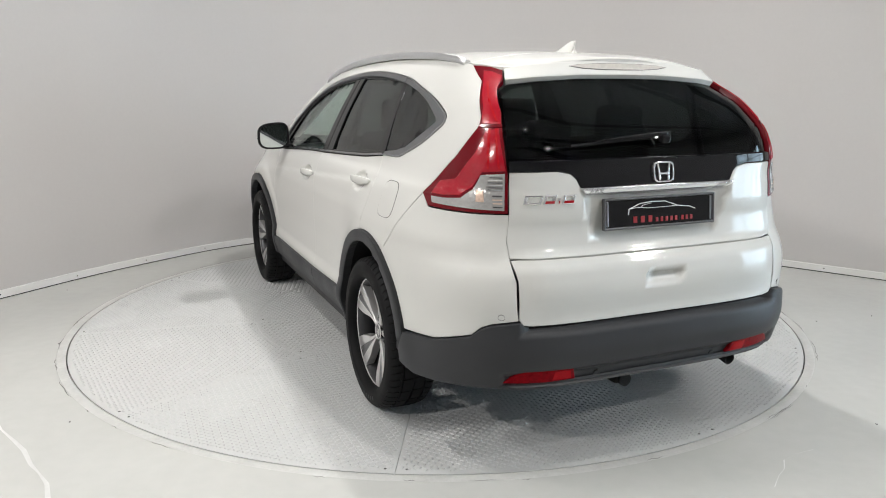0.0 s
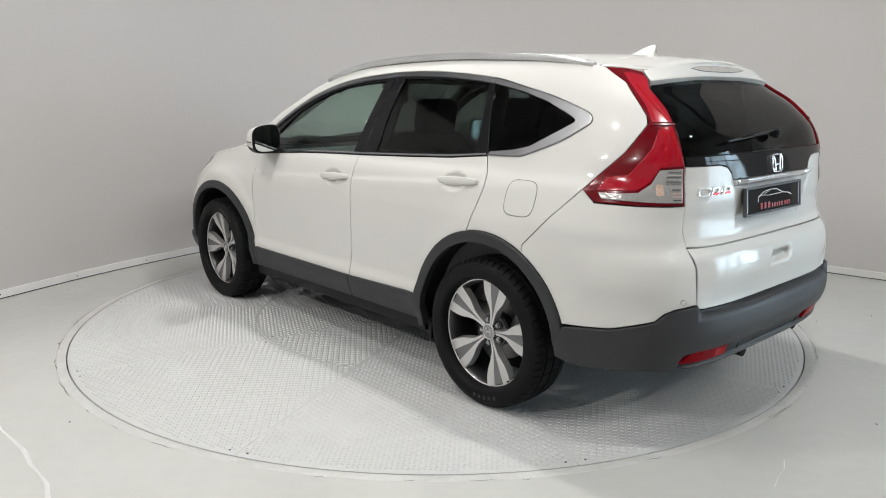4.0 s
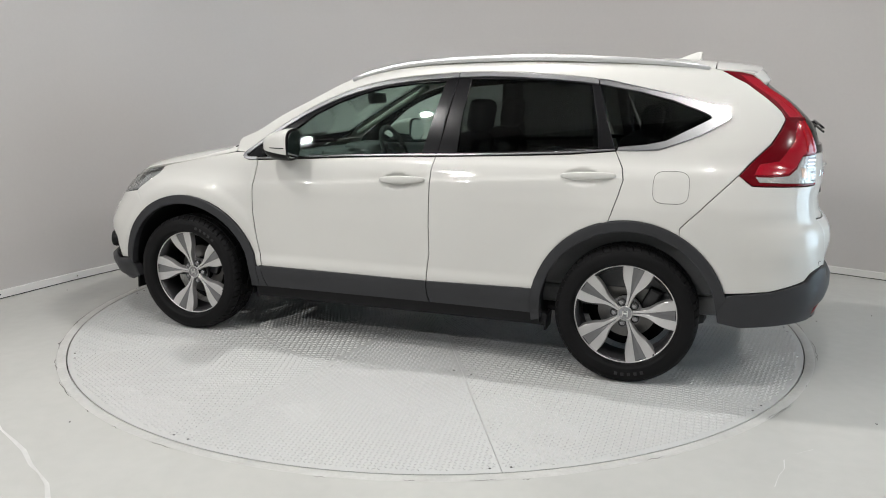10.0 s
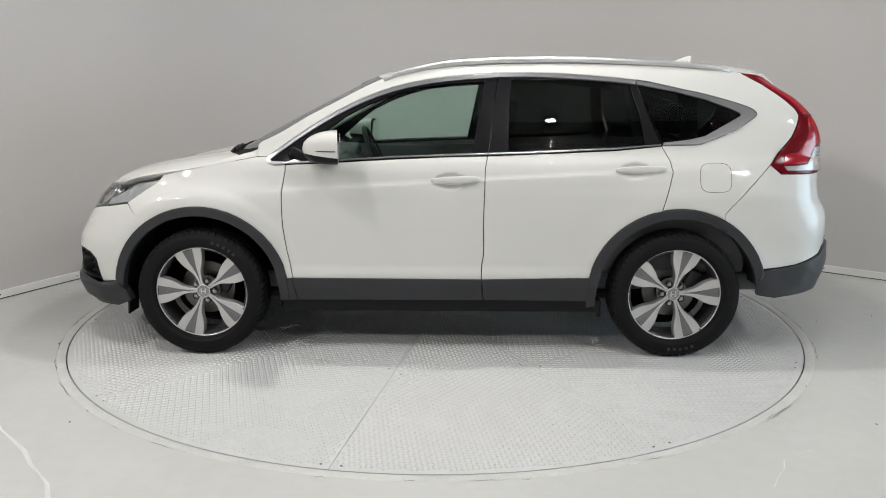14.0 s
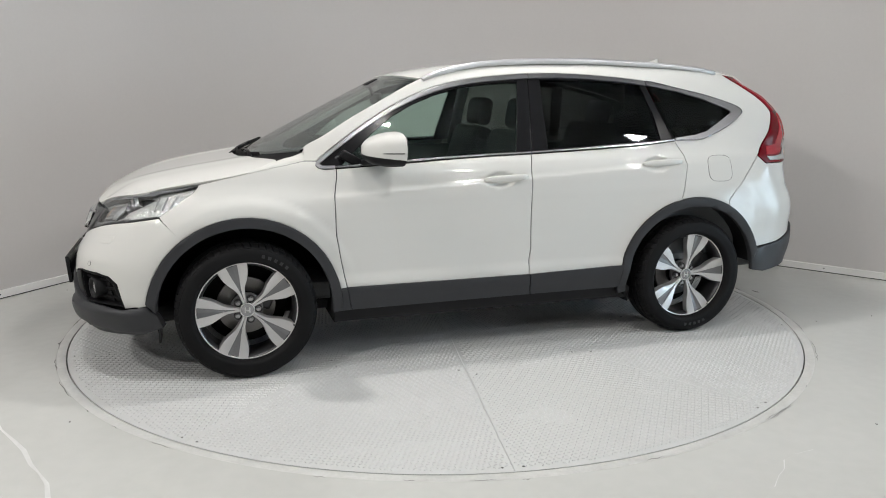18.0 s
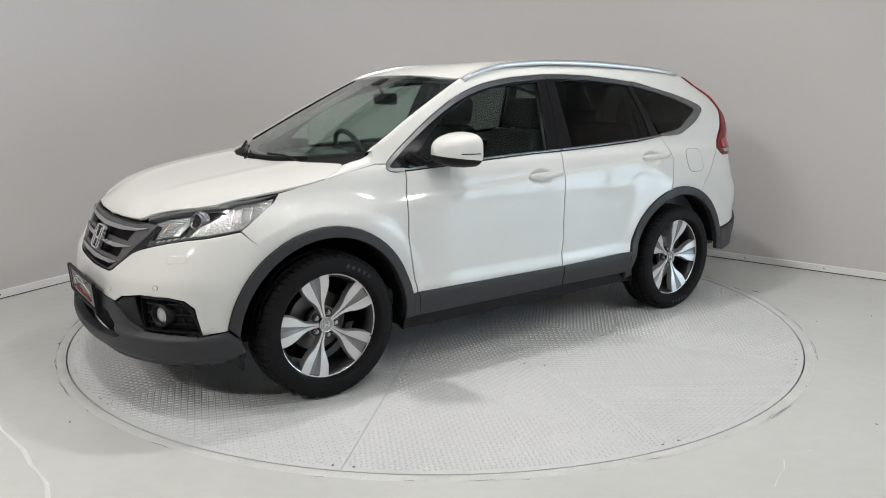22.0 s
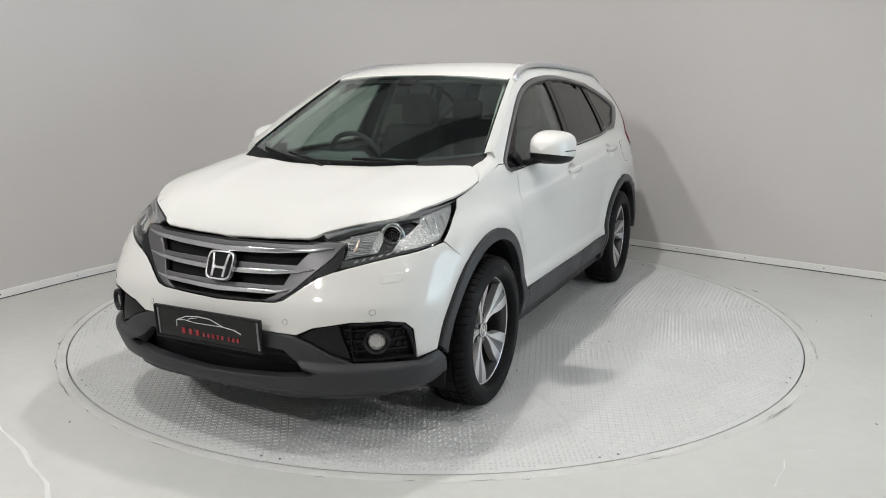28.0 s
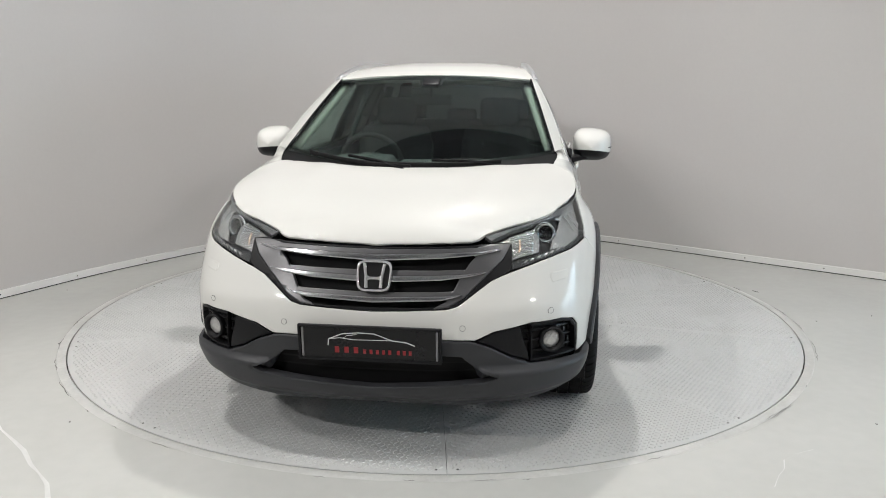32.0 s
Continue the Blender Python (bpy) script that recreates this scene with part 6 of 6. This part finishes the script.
    for dx, dz, sx_, sz_ in ((-0.011, 0.0, 0.006, 0.030), (0.011, 0.0, 0.006, 0.030), (0.0, -0.002, 0.018, 0.006)):
        box(bm, pose(wx + dx, side * 0.8515, HUB_Z + dz), (sx_, 0.003, sz_), 0.001, 1)
    part("cap_emblem", bm, ALLOY, wheel, "raised maker's emblem")
    # raised lettering on the sidewall, as plain bars
    bm = bmesh.new()
    for i in range(5):
        a = radians((107 if wx > 0 else 250) + 6.2 * i)
        box(bm, Matrix.Translation((wx + 0.300 * math.cos(a), side * 0.9160, HUB_Z + 0.300 * math.sin(a))) @ Matrix.Rotation(-a + math.pi / 2, 4, "Y"), (0.016, 0.003, 0.017), 0.001, 1)
    part("sidewall_lettering", bm, SIDEWALL, tyre, "raised block lettering")
    bm = bmesh.new()
    cyl(bm, Matrix.Translation((wx + 0.247 * math.cos(radians(turn0 + 200)), side * 0.868, HUB_Z + 0.247 * math.sin(radians(turn0 + 200)))) @ rot, 0.004, 0.003, 0.03, 10)
    part("valve", bm, BLACK, wheel)
    bm = bmesh.new()
    cyl(bm, Matrix.Translation((wx, side * 0.740, HUB_Z)) @ rot, 0.150, 0.150, 0.024, 48)
    part("brake_disc", bm, DISC, wheel, "", True)
    bm = bmesh.new()
    cyl(bm, Matrix.Translation((wx, side * 0.752, HUB_Z)) @ rot, 0.078, 0.078, 0.03, 32)
    part("disc_bell", bm, BLACK, wheel)
    bm = bmesh.new()
    box(bm, pose(wx - 0.115, side * 0.745, HUB_Z + 0.05, 0, -25, 0), (0.07, 0.085, 0.15), 0.015, 2)
    part("brake_caliper", bm, BARREL, wheel)
    bm = bmesh.new()
    cyl(bm, Matrix.Translation((wx, side * 0.66, HUB_Z)) @ rot, 0.22, 0.22, 0.02, 40)
    part("back_plate", bm, PIT, wheel)


for _x, _t in ((1.31, 2), (-1.31, 32)):
    build_wheel(_x, 1, _t)
    build_wheel(_x, -1, _t + 20)


# ---- cabin ----
def cushion(bm, m, size, r):
    box(bm, m, size, r, 4)


def build_cabin():
    bm = bmesh.new()
    box(bm, pose(-0.45, 0, 0.40), (3.0, 1.50, 0.10), 0.02)
    part("cabin_floor", bm, TRIM, car)
    # inner door cards up to the belt
    for s in (1, -1):
        bm = bmesh.new()
        box(bm, pose(-0.45, s * 0.745, 0.76, s * -3, 0, 0), (2.55, 0.05, 0.62), 0.02)
        part("door_card", bm, TRIM, car)
        bm = bmesh.new()
        box(bm, pose(-1.70, s * 0.66, 0.80), (0.70, 0.06, 0.66), 0.02)
        part("boot_side", bm, TRIM, car)
        # pillar linings
        for p, q, w in (((0.90, 0.690, 1.14), (0.29, 0.556, 1.478), 0.050), ((-0.30, 0.700, 1.08), (-0.34, 0.540, 1.50), 0.08), ((-1.14, 0.690, 1.12), (-1.08, 0.540, 1.48), 0.08), ((-1.78, 0.60, 1.10), (-1.72, 0.52, 1.50), 0.14)):
            v, f, n = sweep([Vector((p[0], s * p[1], p[2])).lerp(Vector((q[0], s * q[1], q[2])), i / 6) for i in range(7)], lambda t: w, lambda t: 0.035)
            solid("pillar_lining", v, f, CREAM if p[0] > -0.2 else TRIM, car, "", n)
    # headlining
    panel("headlining", [mirrored([(0.0, 0.33), (0.40, 0.30), (0.52, 0.24), (0.545, 0.0), (0.55, -0.7), (0.52, -1.4), (0.49, -1.62), (0.0, -1.66)])], ROOF, CREAM, car, off=-0.045, thick=0.015, bevel=0, step=0.12)
    # dashboard
    bm = bmesh.new()
    box(bm, pose(0.80, 0, 0.90, 0, 8, 0), (0.50, 1.40, 0.26), 0.07, 4)
    box(bm, pose(0.98, 0, 1.00, 0, 6, 0), (0.42, 1.34, 0.10), 0.03, 3)
    box(bm, pose(0.68, -0.36, 1.045), (0.22, 0.36, 0.10), 0.045, 4)
    box(bm, pose(0.70, 0.0, 1.04), (0.16, 0.30, 0.06), 0.025, 3)
    part("dashboard", bm, DASH, car, "dark moulded dashboard", True)
    bm = bmesh.new()
    box(bm, pose(0.30, 0, 0.66), (0.75, 0.26, 0.30), 0.05, 3)
    part("centre_console", bm, TRIM, car, "", True)
    # steering wheel on the car's right
    verts, faces, n, k = [], [], 40, 10
    m = Matrix.Translation((0.46, -0.36, 1.035)) @ Matrix.Rotation(radians(-66), 4, "Y")
    for i in range(n):
        a = 2 * math.pi * i / n
        for j in range(k):
            b = 2 * math.pi * j / k
            r = 0.180 + 0.016 * math.cos(b)
            verts.append(m @ Vector((r * math.cos(a), r * math.sin(a), 0.016 * math.sin(b))))
    for i in range(n):
        for j in range(k):
            faces.append((i * k + j, ((i + 1) % n) * k + j, ((i + 1) % n) * k + (j + 1) % k, i * k + (j + 1) % k))
    sw = solid("steering_wheel", verts, faces, LAMPGREY, car, "dark leather steering wheel", len(faces))
    bm = bmesh.new()
    box(bm, m, (0.12, 0.14, 0.04), 0.02, 3)
    for t in (0, 90, 180):
        box(bm, m @ Matrix.Rotation(radians(t + 90), 4, "Z") @ Matrix.Translation((0.10, 0, -0.005)), (0.13, 0.04, 0.02), 0.008, 2)
    part("wheel_boss", bm, TRIM, sw, "", True)
    # seats
    for s in (1, -1):
        bm = bmesh.new()
        cushion(bm, pose(0.06, s * 0.36, 0.63, 0, -6, 0), (0.52, 0.50, 0.16), 0.06)
        cushion(bm, pose(-0.27, s * 0.36, 0.92, 0, -17, 0), (0.15, 0.49, 0.62), 0.06)
        cushion(bm, pose(-0.30, s * 0.57, 0.90, 0, -17, 0), (0.18, 0.09, 0.50), 0.04)
        cushion(bm, pose(-0.30, s * 0.15, 0.90, 0, -17, 0), (0.18, 0.09, 0.50), 0.04)
        st = part("front_seat", bm, SEAT, car, "black cloth front seat", True)
        bm = bmesh.new()
        cushion(bm, pose(-0.395, s * 0.36, 1.315, 0, -10, 0), (0.11, 0.27, 0.19), 0.045)
        for d in (-0.06, 0.06):
            cyl(bm, pose(-0.378, s * 0.36 + d, 1.21, 0, -12, 0), 0.007, 0.007, 0.10, 8)
        part("headrest", bm, SEAT, st, "", True)
    bm = bmesh.new()
    cushion(bm, pose(-0.85, 0, 0.65, 0, -5, 0), (0.50, 1.32, 0.16), 0.05)
    cushion(bm, pose(-1.20, 0, 0.94, 0, -20, 0), (0.16, 1.30, 0.60), 0.06)
    rs_ = part("rear_seat", bm, SEAT, car, "black cloth rear bench", True)
    for y in (-0.42, 0.0, 0.42):
        bm = bmesh.new()
        cushion(bm, pose(-1.36, y, 1.30 - 0.05 * (y == 0), 0, -10, 0), (0.10, 0.25, 0.17 - 0.04 * (y == 0)), 0.04)
        part("headrest", bm, SEAT, rs_, "", True)
    bm = bmesh.new()
    box(bm, pose(-1.75, 0, 1.02), (0.65, 1.16, 0.02), 0.006)
    part("luggage_cover", bm, TRIM, car)
    # inside mirror
    bm = bmesh.new()
    box(bm, pose(0.43, 0.0, 1.405, 0, 6, 0), (0.035, 0.235, 0.068), 0.015, 3)
    cyl(bm, pose(0.46, 0, 1.455, 0, 20, 0), 0.011, 0.011, 0.07, 10)
    box(bm, pose(0.46, 0, 1.497, 0, 25, 0), (0.09, 0.10, 0.03), 0.01, 2)
    part("inside_mirror", bm, BLACK, car, "black rear-view mirror", True)


build_cabin()

# ---- the turn: the disc carries the car round at an even pace ----
TURN0, RATE, SKEW = 119.36, 4.6612, -5.985


def motions():
    times = [0.5 * i for i in range(65)]
    walk(turntable, [(t, pose(0, 0, 0, 0, 0, TURN0 + RATE * t)) for t in times])
    rows = []
    for t in times:
        a = radians(TURN0 + SKEW + RATE * t)
        mx, my = -0.0216, 0.0242
        rows.append((t, pose(math.cos(a) * mx - math.sin(a) * my, math.sin(a) * mx + math.cos(a) * my, 0.0015, 0, 0, math.degrees(a))))
    walk(car, rows)


motions()
